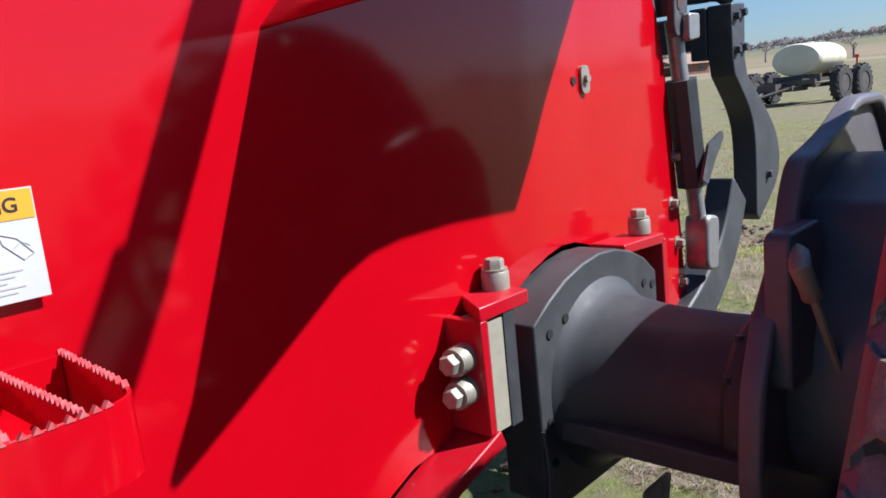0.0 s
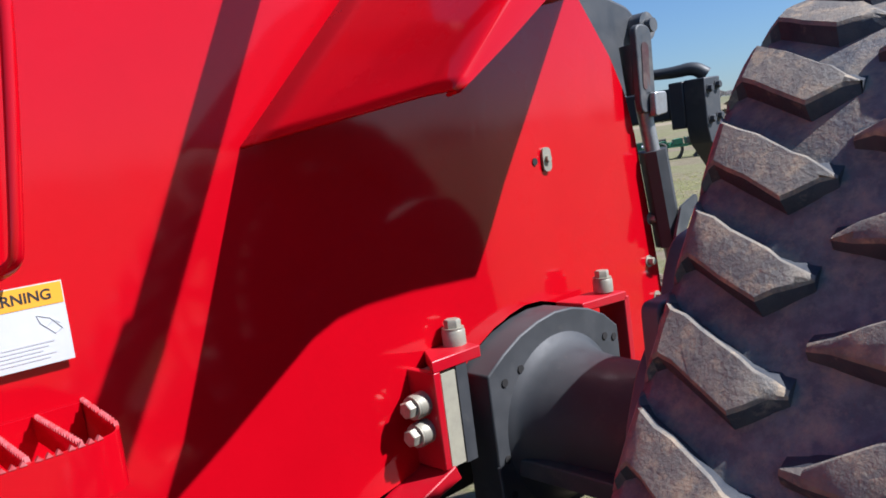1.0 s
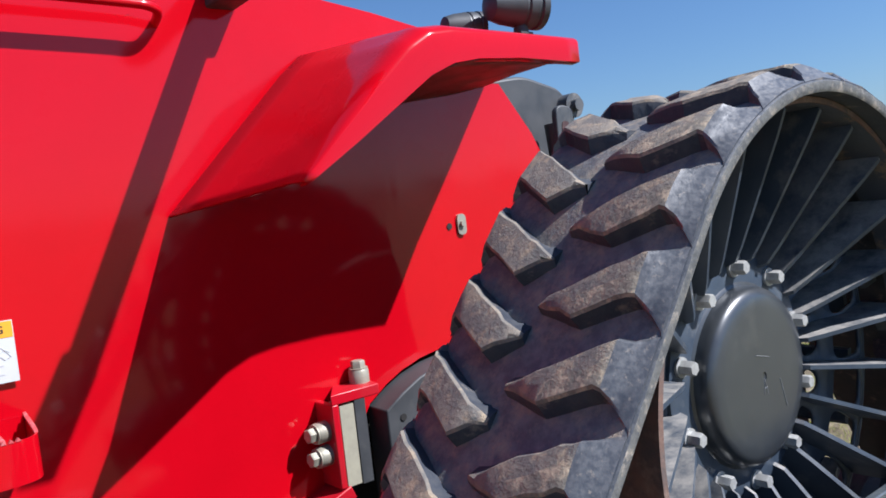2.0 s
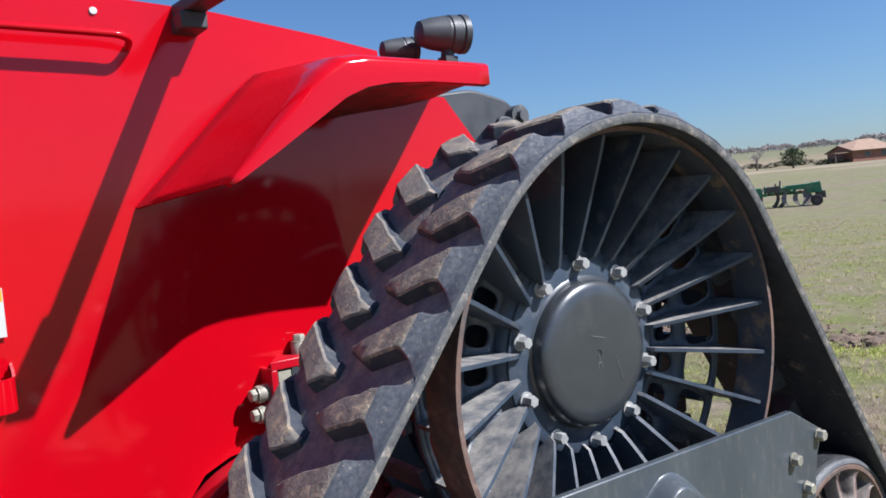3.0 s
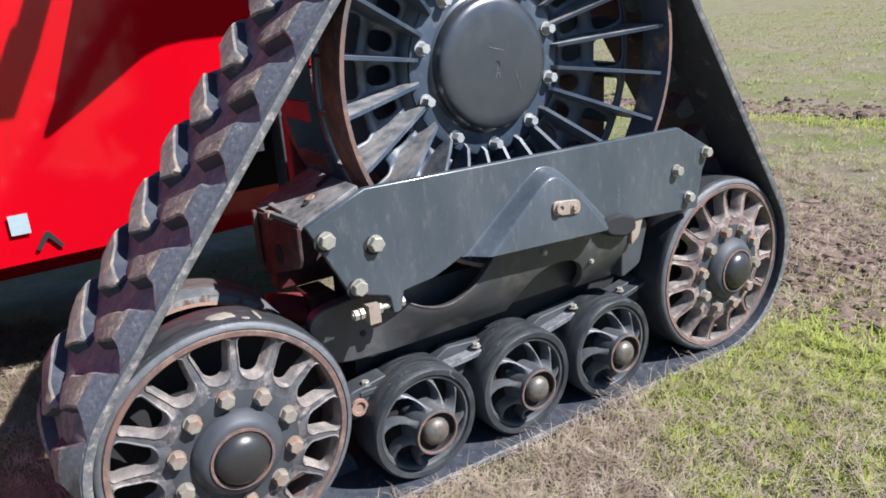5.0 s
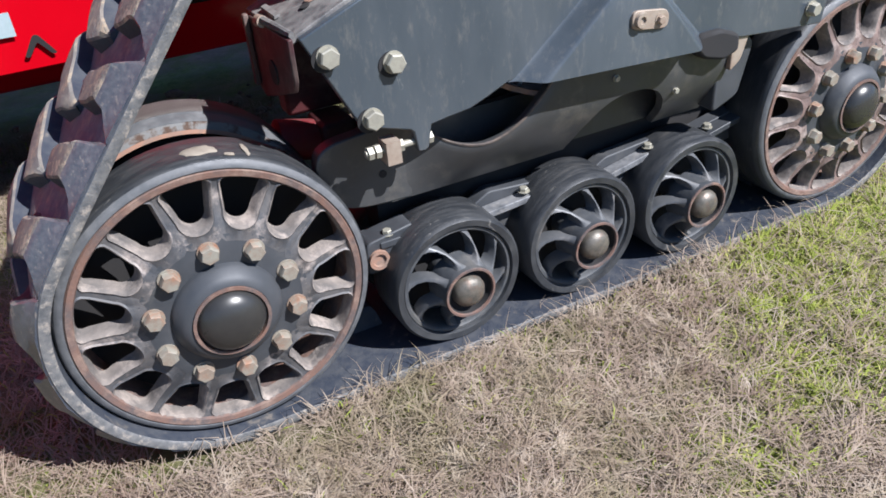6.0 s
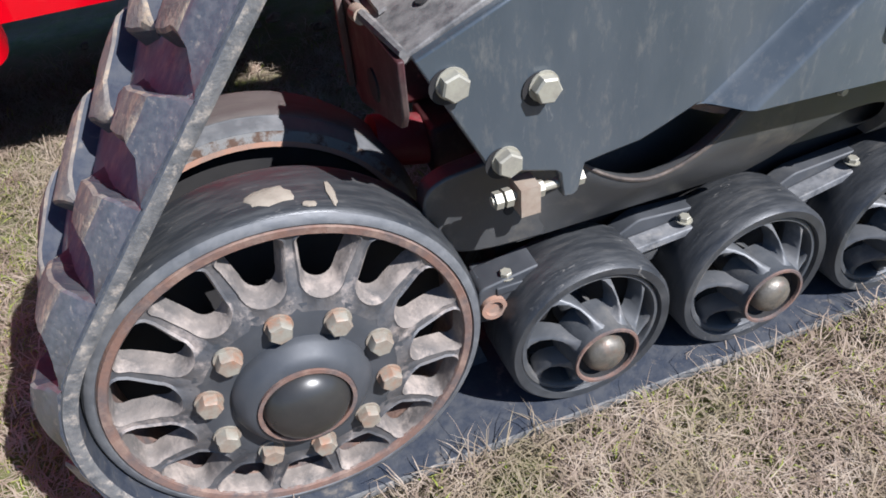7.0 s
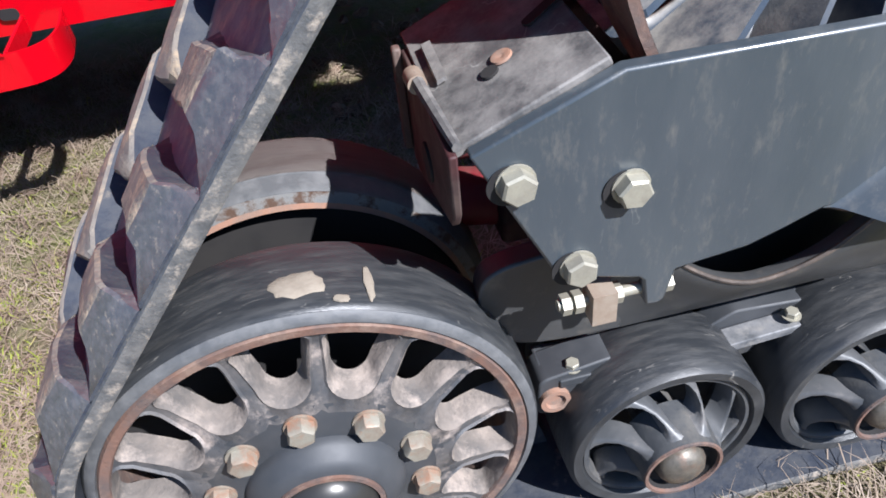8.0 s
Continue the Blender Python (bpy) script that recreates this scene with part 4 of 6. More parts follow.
def roller(x):
    g = Shape().lathe([(0.086, 0.105), (0.083, 0.060), (0.080, 0.022), (0.0795, 0.011), (0.071, 0.012), (0.069, 0.032)], 44, caps=False)
    w = part("roller_wheel", g, CAST, tractor, "small black track roller wheel with eight swept spokes", at=pose(x, 0, 0.237))
    part("rim_ring", Shape().lathe([(0.158, 0.25), (0.158, 0.090), (0.164, 0.082), (0.172, 0.082), (0.176, 0.09), (0.176, 0.25)], 64, caps=False), CAST, w)
    part("tyre", Shape().lathe([(0.172, 0.088), (0.178, 0.074), (0.196, 0.072), (0.205, 0.084), (0.207, 0.15), (0.206, 0.225), (0.198, 0.242), (0.16, 0.245)], 64, caps=False), TYRE, w, "scuffed rubber wheel band", smooth=50)
    # near-black disc put in for the shade between the spokes
    part("shade_disc", Shape().lathe([(0.160, 0.19), (0.05, 0.21), (0.01, 0.21)], 32), DARK, w)
    part("hub_seal", Shape().lathe([(0.0795, 0.012), (0.078, 0.007), (0.072, 0.007), (0.070, 0.013)], 44, caps=False), RUST, w)
    # cup coloured near-black for the shade inside it
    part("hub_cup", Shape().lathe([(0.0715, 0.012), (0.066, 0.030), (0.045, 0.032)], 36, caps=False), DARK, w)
    part("hub_dome", Shape().lathe([(0.050, 0.032), (0.048, 0.016), (0.040, 0.003), (0.023, -0.005), (0.002, -0.007)], 40), DOME, w, "oily steel dome", smooth=70)
    for k in range(8):
        a = 0.2 + 2 * math.pi * k / 8
        rows = []
        for r, y, b, half, deep in ((0.078, 0.020, 0.00, 0.016, 0.070), (0.088, 0.034, 0.03, 0.009, 0.066), (0.102, 0.050, 0.08, 0.0055, 0.060), (0.120, 0.066, 0.16, 0.0045, 0.056), (0.138, 0.078, 0.26, 0.006, 0.052), (0.152, 0.085, 0.36, 0.011, 0.050), (0.161, 0.088, 0.44, 0.020, 0.050)):
            c, sn = math.cos(a + b), math.sin(a + b)
            tx, tz = -sn, c
            rows.append([(r * c + tx * half * q, y + dy, r * sn + tz * half * q) for q, dy in ((-0.5, 0.0), (0.5, 0.0), (1.0, 0.006), (1.6, deep), (-0.2, deep), (-1.0, 0.006))])
        part("spoke", Shape().loft(rows), SPOKE, w, smooth=50)
    return w


rollers = [roller(0.646)]
for k, x in enumerate((1.083, 1.518)):
    rollers.append(copy_thing(rollers[0], pose(x, 0, 0.237, 0, 37 * (k + 1))))
for x in (0.646, 1.083, 1.518):
    copy_thing(rollers[0], pose(x, 0.62, 0.237, 0, 20, 180))

for x, z, r in ((LX, IZ, 0.07), (RX, IZ, 0.07), (0.646, 0.237, 0.045), (1.083, 0.237, 0.045), (1.518, 0.237, 0.045)):
    part("wheel_axle", Shape().lathe([(r, 0.12), (r, 0.5)], 20), CAST, tractor, at=pose(x, 0, z))

# ---- undercarriage frame ----
outline = [(0.287, 1.026), (0.48, 1.104), (1.81, 1.075), (1.995, 0.970), (1.955, 0.885), (1.93, 0.738), (1.60, 0.762), (1.46, 0.798), (1.42, 0.802), (1.385, 0.792), (1.345, 0.781), (1.20, 0.776), (1.05, 0.788),
           (0.92, 0.808), (0.86, 0.818), (0.80, 0.813), (0.74, 0.788), (0.69, 0.770), (0.62, 0.762), (0.580, 0.757), (0.568, 0.700), (0.558, 0.693), (0.538, 0.695), (0.531, 0.748), (0.522, 0.757), (0.40, 0.795)]
side_plate = part("side_plate", Shape().prism(outline, 0.032, 0.056), PLATE, tractor, "scuffed black steel side plate of the track frame", bevel=0.004)
base = smoothed([(0.800, 0.812), (0.85, 0.848), (0.946, 0.925), (1.083, 1.032), (1.140, 1.056), (1.205, 1.036), (1.30, 0.950), (1.447, 0.803)], 2)
top = smoothed([(0.885, 0.812), (0.915, 0.842), (0.985, 0.905), (1.080, 0.996), (1.130, 1.022), (1.175, 1.004), (1.265, 0.915), (1.372, 0.786)], 2)
rings = []
for u, y in ((0.0, 0.0335), (0.10, 0.0325), (0.20, 0.0290), (0.30, 0.0220), (0.70, -0.020), (0.80, -0.028), (0.90, -0.0325), (1.0, -0.034)):
    rings.append([(a[0] + (b[0] - a[0]) * u, y, a[1] + (b[1] - a[1]) * u) for a, b in zip(base, top)])
part("pressed_gusset", Shape().loft(rings), PLATE, side_plate, smooth=60)
g = Shape().prism(rounded([(1.125, 0.893), (1.245, 0.878), (1.245, 0.928), (1.125, 0.943)], 0.024, 5), -0.042, -0.030)
ov = part("lock_plate", g, TAN, side_plate, "tan plated lock plate with two bolts", bevel=0.002)
part("bolt", Shape().lathe([(0.021, 0), (0.019, -0.010), (0.010, -0.010), (0.009, -0.004), (0.001, -0.004)], 24), TAN, ov, at=pose(1.152, -0.042, 0.916))
part("bolt", hexbolt(0.012, 0.012), TAN, ov, at=pose(1.215, -0.042, 0.906))
plate_bolt = hexbolt(0.0245, 0.024, 1.10).mesh("bolt", ZINC)
# dark disc, set low and left of each bolt as its cast shadow
ring_shadow = Shape().lathe([(0.030, 0.0), (0.030, -0.002), (0.001, -0.002)], 24).mesh("bolt_shadow", DARK)
for k, (x, z) in enumerate(((0.342, 0.978), (0.496, 0.933), (0.427, 0.812), (1.963, 0.958), (1.80, 0.913), (1.872, 0.795))):
    b = part("bolt", plate_bolt if k < 3 else hexbolt(0.020, 0.026, 1.2).mesh("bolt", ZINC), ZINC, side_plate, at=pose(x, 0.031, z, 0, 25 * k))
    if k < 3:
        part("bolt_shadow", ring_shadow, DARK, side_plate, at=pose(x - 0.008, 0.0315, z - 0.004))
# adjuster under the plate
g = Shape().tube([(0.405, 0.05, 0.718), (0.575, 0.05, 0.718)], 0.0095, 10, 0).box(0.452, 0.490, 0.026, 0.074, 0.682, 0.742, 1)
g.tube([(0.410, 0.05, 0.718), (0.424, 0.05, 0.718)], 0.017, 6).tube([(0.429, 0.05, 0.718), (0.443, 0.05, 0.718)], 0.018, 6).tube([(0.491, 0.05, 0.718), (0.504, 0.05, 0.718)], 0.017, 6).tube([(0.572, 0.05, 0.718), (0.584, 0.05, 0.718)], 0.016, 6)
part("adjuster_bolt", g, (ZINC, TAN), side_plate, "plated adjuster bolt")

# sloping shelf and end plate behind the side plate's corner
g = Shape()
d = Vector((0.186, 0.082)).normalized()
nrm = Vector((-d.y, d.x))
a, b = Vector((0.275, 1.010)), Vector((0.475, 1.098))
g.prism([tuple(a), tuple(b), tuple(b + nrm * 0.014), tuple(a + nrm * 0.014)], 0.056, 0.40)
shelf = part("top_shelf", g, DUSTY, tractor, "dusty sloping steel shelf", bevel=0.003)
part("slotted_hole", Shape().prism(rounded([(-0.034, -0.010), (0.034, -0.010), (0.034, 0.010), (-0.034, 0.010)], 0.010), 0.0, 0.003).move(pose(0, 0, 0, 90, 0, 20)), DARK, shelf, at=pose(0.442, 0.225, 1.1015, 0, -23.8))
part("rusty_pin", Shape().lathe([(0.016, 0.002), (0.0145, 0.005), (0.009, 0.006), (0.001, 0.002)], 20).move(pose(0, 0, 0, 90)), RUST_RED, shelf, "orange rusty plug", at=pose(0.371, 0.178, 1.068, 0, -23))
part("bolt_hole", Shape().lathe([(0.013, 0.002), (0.012, 0.005), (0.001, 0.005)], 20).move(pose(0, 0, 0, 90)), DARK, shelf, at=pose(0.350, 0.160, 1.0585, 0, -23))
edge = [(0.035, 1.030), (0.36, 1.015), (0.375, 1.00), (0.378, 0.845), (0.368, 0.825), (0.33, 0.815), (0.22, 0.85), (0.06, 0.905), (0.04, 0.935)]
g = Shape().put([(0.262, y, z) for y, z in edge] + [(0.274, y, z) for y, z in edge], [tuple(range(9)), tuple(range(17, 8, -1))] + [(i, i + 9, (i + 1) % 9 + 9, (i + 1) % 9) for i in range(9)])
end_plate = part("end_plate", g, DARK_RED, tractor, "dusty end plate, its red darkened for shade", bevel=0.003)
part("end_flange", Shape().box(0.248, 0.262, 0.352, 0.372, 0.84, 1.02), BROWN, end_plate, bevel=0.004)
part("edge_lip", Shape().tube([(0.262, 0.235, 1.032), (0.268, 0.14, 1.036), (0.276, 0.045, 1.036)], [0.010, 0.009, 0.007], 8), DUSTY, end_plate, "dust-covered edge of the end plate")
part("end_pin", Shape().tube([(0.262, 0.258, 1.024), (0.262, 0.218, 1.030)], [0.015, 0.014], 14), TAN, end_plate, "dusty pin")
part("flange_bar", Shape().prism([(0.286, 1.034), (0.300, 1.040), (0.300, 1.046), (0.286, 1.042)], 0.20, 0.31), DUSTY, end_plate, "dust-covered flange bar")
part("bolt_hole", Shape().lathe([(0.030, 0.0), (0.030, -0.004), (0.001, -0.004)], 20).move(Matrix.Rotation(radians(-90), 4, 'Z')), DARK, end_plate, at=pose(0.262, 0.20, 0.915))

# main casting under the plate
LIP = [(0.50, 0.745), (0.56, 0.735), (0.600, 0.705), (0.638, 0.672), (0.684, 0.652), (0.740, 0.644), (0.791, 0.648), (0.844, 0.676), (0.897, 0.717), (0.935, 0.755), (0.965, 0.790), (1.02, 0.832), (1.10, 0.850), (1.60, 0.830)]


def eased(u):
    u = max(0.0, min(1.0, u))
    return u * u * (3 - 2 * u)


def under_edge(x):
    """Lower edge of the casting: straight, with one arch over the middle roller's arm."""
    u = abs((x - 1.225) / 0.165)
    return 0.508 + (0.172 * math.sqrt(1 - u ** 2.4) if u < 1 else 0.0)


def casting_y(x, z):
    """Front face: flush with the end lug, then swelling out to the plate and falling back towards its foot."""
    low = max(0.0, min(1.0, (0.70 - z) / 0.19))
    swell = eased((x - 0.50 - 0.05 * (1 - low)) / 0.22)
    return 0.157 - 0.105 * swell * (1 - low ** 1.7)


xs_ = sorted({round(0.50 + 0.02 * k, 3) for k in range(55)} | {1.0595, 1.0605, 1.065, 1.072, 1.378, 1.385, 1.3895, 1.3905})
lipline = smoothed([(x, 0, z) for x, z in LIP], 2)
front, back = [], []
for x in xs_:
    hi = along(x, [(q[0], q[2]) for q in lipline])
    lo = under_edge(x)
    col = [(x, casting_y(x, hi) + 0.034, hi - 0.004), (x, casting_y(x, hi) + 0.016, hi + 0.001), (x, casting_y(x, hi) + 0.005, hi - 0.003)]
    col += [(x, casting_y(x, hi + (lo - hi) * k / 10), hi + (lo - hi) * k / 10) for k in range(1, 11)]
    col += [(x, casting_y(x, lo) + 0.028, lo + 0.002)]
    front.append(col)
carrier = part("roller_frame", Shape().loft(front, closed=False), FRAME, tractor, "black cast roller frame with a curved lip and an arched lower edge", smooth=50)
part("lip_wear", Shape().tube([(x, casting_y(x, along(x, [(q[0], q[2]) for q in lipline])) + 0.006, along(x, [(q[0], q[2]) for q in lipline]) - 0.001) for x in np.linspace(0.60, 1.0, 26)], 0.0042, 6), LIPWORN, carrier, "brown worn edge along the lip")
lug_end = smoothed([(0.56, 0.508), (0.42, 0.515), (0.355, 0.535), (0.318, 0.58), (0.306, 0.64), (0.312, 0.692), (0.345, 0.716), (0.41, 0.724), (0.52, 0.735), (0.62, 0.735)], 2)
part("end_lug", Shape().prism(lug_end, 0.154, 0.20), FRAME, carrier, "black rounded end lug of the roller frame", bevel=0.006)
part("lug_hole", Shape().lathe([(0.011, 0.1545), (0.011, 0.1515), (0.001, 0.1515)], 16, 0.482, 0.601), DARK, carrier)
part("frame_web", Shape().box(0.60, 1.58, 0.190, 0.215, 0.512, 0.70), FRAME, carrier)
# near-black boxes stand in for the shade inside the frame
part("frame_shade_core", Shape().box(0.55, 1.85, 0.26, 0.50, 0.46, 0.80).box(0.50, 1.9, 0.28, 0.5, 0.28, 0.46), DARK, carrier)
part("frame_end", Shape().prism(rounded([(1.56, 0.52), (1.66, 0.56), (1.70, 0.72), (1.60, 0.82), (1.56, 0.80)], 0.02), 0.075, 0.19), BLACK, carrier, bevel=0.008)
part("bump_stop", Shape().prism(rounded([(1.40, 0.775), (1.44, 0.735), (1.52, 0.715), (1.575, 0.735), (1.57, 0.785), (1.50, 0.810), (1.42, 0.808)], 0.016), 0.012, 0.060), DARK, carrier, "black rubber stop", bevel=0.010)
part("stop_lug", Shape().prism(rounded([(1.575, 0.66), (1.615, 0.69), (1.640, 0.77), (1.60, 0.79), (1.575, 0.76)], 0.012), 0.040, 0.085), TAN, carrier, "dusty lug beside the stop", bevel=0.004)
small_bolt = hexbolt(0.009, 0.010, 1.2).mesh("bolt", ZINC)
for x, z in ((1.158, 0.735), (1.392, 0.640)):
    part("bolt", small_bolt, ZINC, carrier, at=pose(x, casting_y(x, z) - 0.001, z))
# walking arms between the rollers
for x0, z0, x1, z1, face in ((0.43, 0.40, 0.66, 0.40, 0), (0.775, 0.385, 1.05, 0.40, 1), (1.205, 0.375, 1.52, 0.43, 1), (1.60, 0.40, 1.86, 0.45, 0)):
    d = Vector((x1 - x0, z1 - z0)).normalized()
    poly = [(x0 - 0.02, z0 - 0.12), (x1, z1 - 0.10), (x1, z1), (x0 + (0.05 if face else 0.0), z0 + (0.035 if face else 0.0)), (x0 - 0.01, z0 + 0.004)]
    arm = part("roller_arm", Shape().prism(rounded(poly, 0.012), 0.20, 0.25), BLACK, tractor, "black roller arm", bevel=0.004)
    # middle arms get the pale flange, a sunlit edge done in colour
    part("arm_flange", Shape().prism([(x0 + 0.02, z0 - 0.028), (x1, z1 - 0.024), (x1, z1 - 0.004), (x0 + 0.02, z0 - 0.006)], 0.155, 0.20), CAST_LIT if face else BLACK, arm, bevel=0.003)
    part("arm_nut", hexbolt(0.014, 0.014), ZINC, arm, at=pose(x0 + 0.05 if not face else x1 - 0.12, 0.175, z0 + (z1 - z0) * (0.2 if not face else 0.6) + 0.006, -90))
    if x0 < 0.5:
        part("pivot_bolt", Shape().lathe([(0.030, 0.0), (0.030, -0.012), (0.020, -0.012), (0.018, -0.004), (0.001, -0.004)], 24), RUST_RED, arm, "rusty pivot bolt", at=pose(0.440, 0.160, 0.345))
part("arm_end", Shape().prism(rounded([(0.405, 0.30), (0.48, 0.30), (0.56, 0.36), (0.56, 0.425), (0.41, 0.40)], 0.02), 0.160, 0.235), BLACK, tractor, bevel=0.004)

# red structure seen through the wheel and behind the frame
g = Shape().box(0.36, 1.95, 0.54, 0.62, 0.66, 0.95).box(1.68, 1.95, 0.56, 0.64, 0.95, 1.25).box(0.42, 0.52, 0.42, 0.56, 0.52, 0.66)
part("inner_frame", g, DARK_RED, tractor, "dusty inner frame, its red darkened for shade", bevel=0.012)
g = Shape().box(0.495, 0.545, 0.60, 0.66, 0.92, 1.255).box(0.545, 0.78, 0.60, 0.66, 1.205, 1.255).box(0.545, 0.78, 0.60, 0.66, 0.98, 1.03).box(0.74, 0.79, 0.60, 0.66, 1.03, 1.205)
part("inner_bracket", g, CRIMSON, tractor, "dusty inner bracket, its red dimmed for shade", bevel=0.008)
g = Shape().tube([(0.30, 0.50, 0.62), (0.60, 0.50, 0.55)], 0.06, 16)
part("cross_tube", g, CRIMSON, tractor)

# ---- rear hitch ----
hitch = part("lift_arm", Shape().prism(rounded([(1.60, 2.05), (1.62, 2.42), (1.95, 2.46), (2.20, 2.40), (2.30, 2.26), (2.22, 2.10), (2.0, 1.95)], 0.06), 1.78, 1.90), BLACK, tractor, "black lift arm of the rear hitch", bevel=0.015)
g = Shape().lathe([(0.060, 1.72), (0.060, 1.96)], 24, 2.22, 2.31).lathe([(0.030, 1.69), (0.030, 2.0)], 20, 2.22, 2.31)
part("arm_pin", g, SPOKE, hitch, "dull plated pin")
link = part("lift_link", Shape().tube([(2.077, 1.662, 1.785), (2.135, 1.66, 1.375)], 0.060, 8), BLACK, tractor, "black lift link with bright steel rods")
part("link_sleeve", Shape().tube([(2.02, 1.68, 2.22), (2.035, 1.675, 2.02)], 0.050, 14), BLACK, link)
eye = part("link_eye", Shape().prism(rounded([(1.975, 1.93), (2.085, 1.95), (2.10, 2.29), (1.985, 2.30)], 0.05), 1.630, 1.662), CAST, link, bevel=0.006)
part("eye_slot", Shape().prism(rounded([(2.00, 2.03), (2.050, 2.04), (2.065, 2.22), (2.015, 2.225)], 0.026), 1.627, 1.6295), DARK_RED, eye)
part("eye_block", Shape().prism(rounded([(2.03, 1.92), (2.12, 1.93), (2.125, 2.02), (2.035, 2.02)], 0.015), 1.60, 1.63), STEEL, link, bevel=0.005)
for a, b in (((2.045, 1.67, 2.0), (2.077, 1.662, 1.76)), ((2.135, 1.66, 1.40), (2.165, 1.655, 1.22))):
    part("rod", Shape().tube([a, b], 0.032, 14), STEEL, link)
part("clevis", Shape().prism(rounded([(2.115, 1.04), (2.22, 1.02), (2.245, 1.24), (2.13, 1.26)], 0.04), 1.60, 1.70), STEEL, link, "plain steel clevis", bevel=0.012)
part("link_lever", Shape().prism(rounded([(2.06, 1.405), (2.11, 1.385), (2.19, 1.475), (2.27, 1.545), (2.26, 1.575), (2.13, 1.535)], 0.012), 1.585, 1.597), CAST, link)
low = smoothed([(1.95, 0.88), (2.2, 0.99), (2.40, 1.16), (2.50, 1.36)], 2) + smoothed([(2.63, 1.24), (2.52, 1.02), (2.25, 0.80), (1.95, 0.70)], 2)
part("lower_link", Shape().prism(low, 1.64, 1.76), BLACK, tractor, "black lower hitch link", bevel=0.012)
hook = [(2.474, 2.07), (2.472, 1.854)] + smoothed([(2.489, 1.785), (2.664, 1.616), (2.703, 1.466), (2.69, 1.166)], 2) + smoothed([(2.722, 1.135), (2.93, 1.26), (3.0, 1.36), (2.97, 1.50), (2.854, 1.612), (2.627, 1.78)], 2) + [(2.602, 1.851), (2.615, 2.075)]
q = part("quick_coupler", Shape().prism(hook, 1.62, 1.725), BLACK, tractor, "black quick coupler frame of the rear hitch", bevel=0.006)
part("coupler_head", Shape().box(2.470, 2.612, 1.727, 1.80, 1.855, 2.068), BLACK, q, bevel=0.006)
part("coupler_beam", Shape().box(2.48, 2.60, 1.80, 3.4, 1.90, 2.045), BLACK, q, bevel=0.01)
grip = smoothed([(2.57, 1.66, 2.085), (2.54, 1.70, 2.125), (2.50, 1.78, 2.115), (2.45, 1.90, 2.12), (2.40, 2.02, 2.17)])
part("coupler_handle", Shape().tube(grip, [0.036 - 0.018 * k / (len(grip) - 1) for k in range(len(grip))], 10), BLACK, q)
coupler_bolt = hexbolt(0.017, 0.022).mesh("bolt", BLACK)
for x, z in ((2.505, 2.02), (2.578, 2.035), (2.505, 1.885), (2.578, 1.895), (2.83, 1.33)):
    part("bolt", coupler_bolt, BLACK, q, at=pose(x, 1.62, z))

# ---- ground: one sheet to the horizon ----
rng = np.random.default_rng(5)


LAND_R = (0, 40, 52, 70, 170, 205, 330, 560, 760, 1100, 3500)
LAND_Z = (0, 0, 0.12, 0.70, 3.25, 3.8, 8.1, 17.8, 24.6, 28.5, 28.5)


def rise(x, y):
    """Height of the land: level at the tractor, then climbing gently to low hills."""
    r = np.hypot(x, y)
    h = np.interp(r, LAND_R, LAND_Z)
    a = np.arctan2(y, x)
    swell = 1.5 * np.sin(3 * a + 0.6) + 1.0 * np.sin(7 * a + 2.0) + 0.8 * np.sin(13 * a)
    h = h + swell * np.clip((r - 330) / 400, 0, 1)
    return h


def bank(x, y):
    """Turf that stands a little higher along the sunk track."""
    edge = np.clip((0.012 - y) / 0.05, 0, 1) * np.clip((y + 2.6) / 1.5, 0, 1)
    return 0.038 * edge * np.clip((x + 0.45) / 0.3, 0, 1) * np.clip((2.75 - x) / 0.3, 0, 1)


def bumps(x, y):
    near = np.clip(1 - np.hypot(x - 1, y) / 60, 0, 1)
    return near * (0.018 * np.sin(1.9 * x + 0.7 * y) * np.sin(1.3 * y - 0.4 * x) + 0.010 * np.sin(4.3 * x - 2.2 * y + 1) * np.sin(3.7 * y + 1.1 * x)) - 0.008 + bank(x, y)


def ground_z(x, y):
    return rise(x, y) + bumps(x, y)


radii = np.r_[0.001, np.geomspace(0.25, 12, 60), np.geomspace(12.6, 3500, 70)]
angles = np.linspace(0, 2 * math.pi, 145)[:-1]
gx = 1.0 + radii[:, None] * np.cos(angles)
gy = 0.0 + radii[:, None] * np.sin(angles)
gz = ground_z(gx, gy)
k = len(angles)
verts = np.stack([gx, gy, gz], -1).reshape(-1, 3).tolist()
faces = [(i * k + j, (i + 1) * k + j, (i + 1) * k + (j + 1) % k, i * k + (j + 1) % k) for i in range(len(radii) - 1) for j in range(k)]


def grass_colours(t, geo):
    """Dry straw, green patches and bare soil by the place on the field."""
    big = ramp(t, noise_of(t, geo, 0.40, 5.0, 0.65), 0.35, 0.54)
    mid = ramp(t, noise_of(t, geo, 1.8, 6.0, 0.75), 0.38, 0.56)
    mul = add(t, "ShaderNodeMath", operation='MULTIPLY')
    mul.use_clamp = True
    t.links.new(big, mul.inputs[0])
    t.links.new(mid, mul.inputs[1])
    return mul.outputs[0]


GROUND, t, p = nodes_of("field")
geo = add(t, "ShaderNodeNewGeometry").outputs["Position"]
patch = grass_colours(t, geo)
straw = mixed(t, ramp(t, noise_of(t, geo, 14.0, 8.0, 0.75), 0.35, 0.68), (0.215, 0.165, 0.124), (0.31, 0.245, 0.187))
green = mixed(t, ramp(t, noise_of(t, geo, 20.0, 8.0, 0.75), 0.35, 0.68), (0.105, 0.125, 0.036), (0.26, 0.285, 0.085))
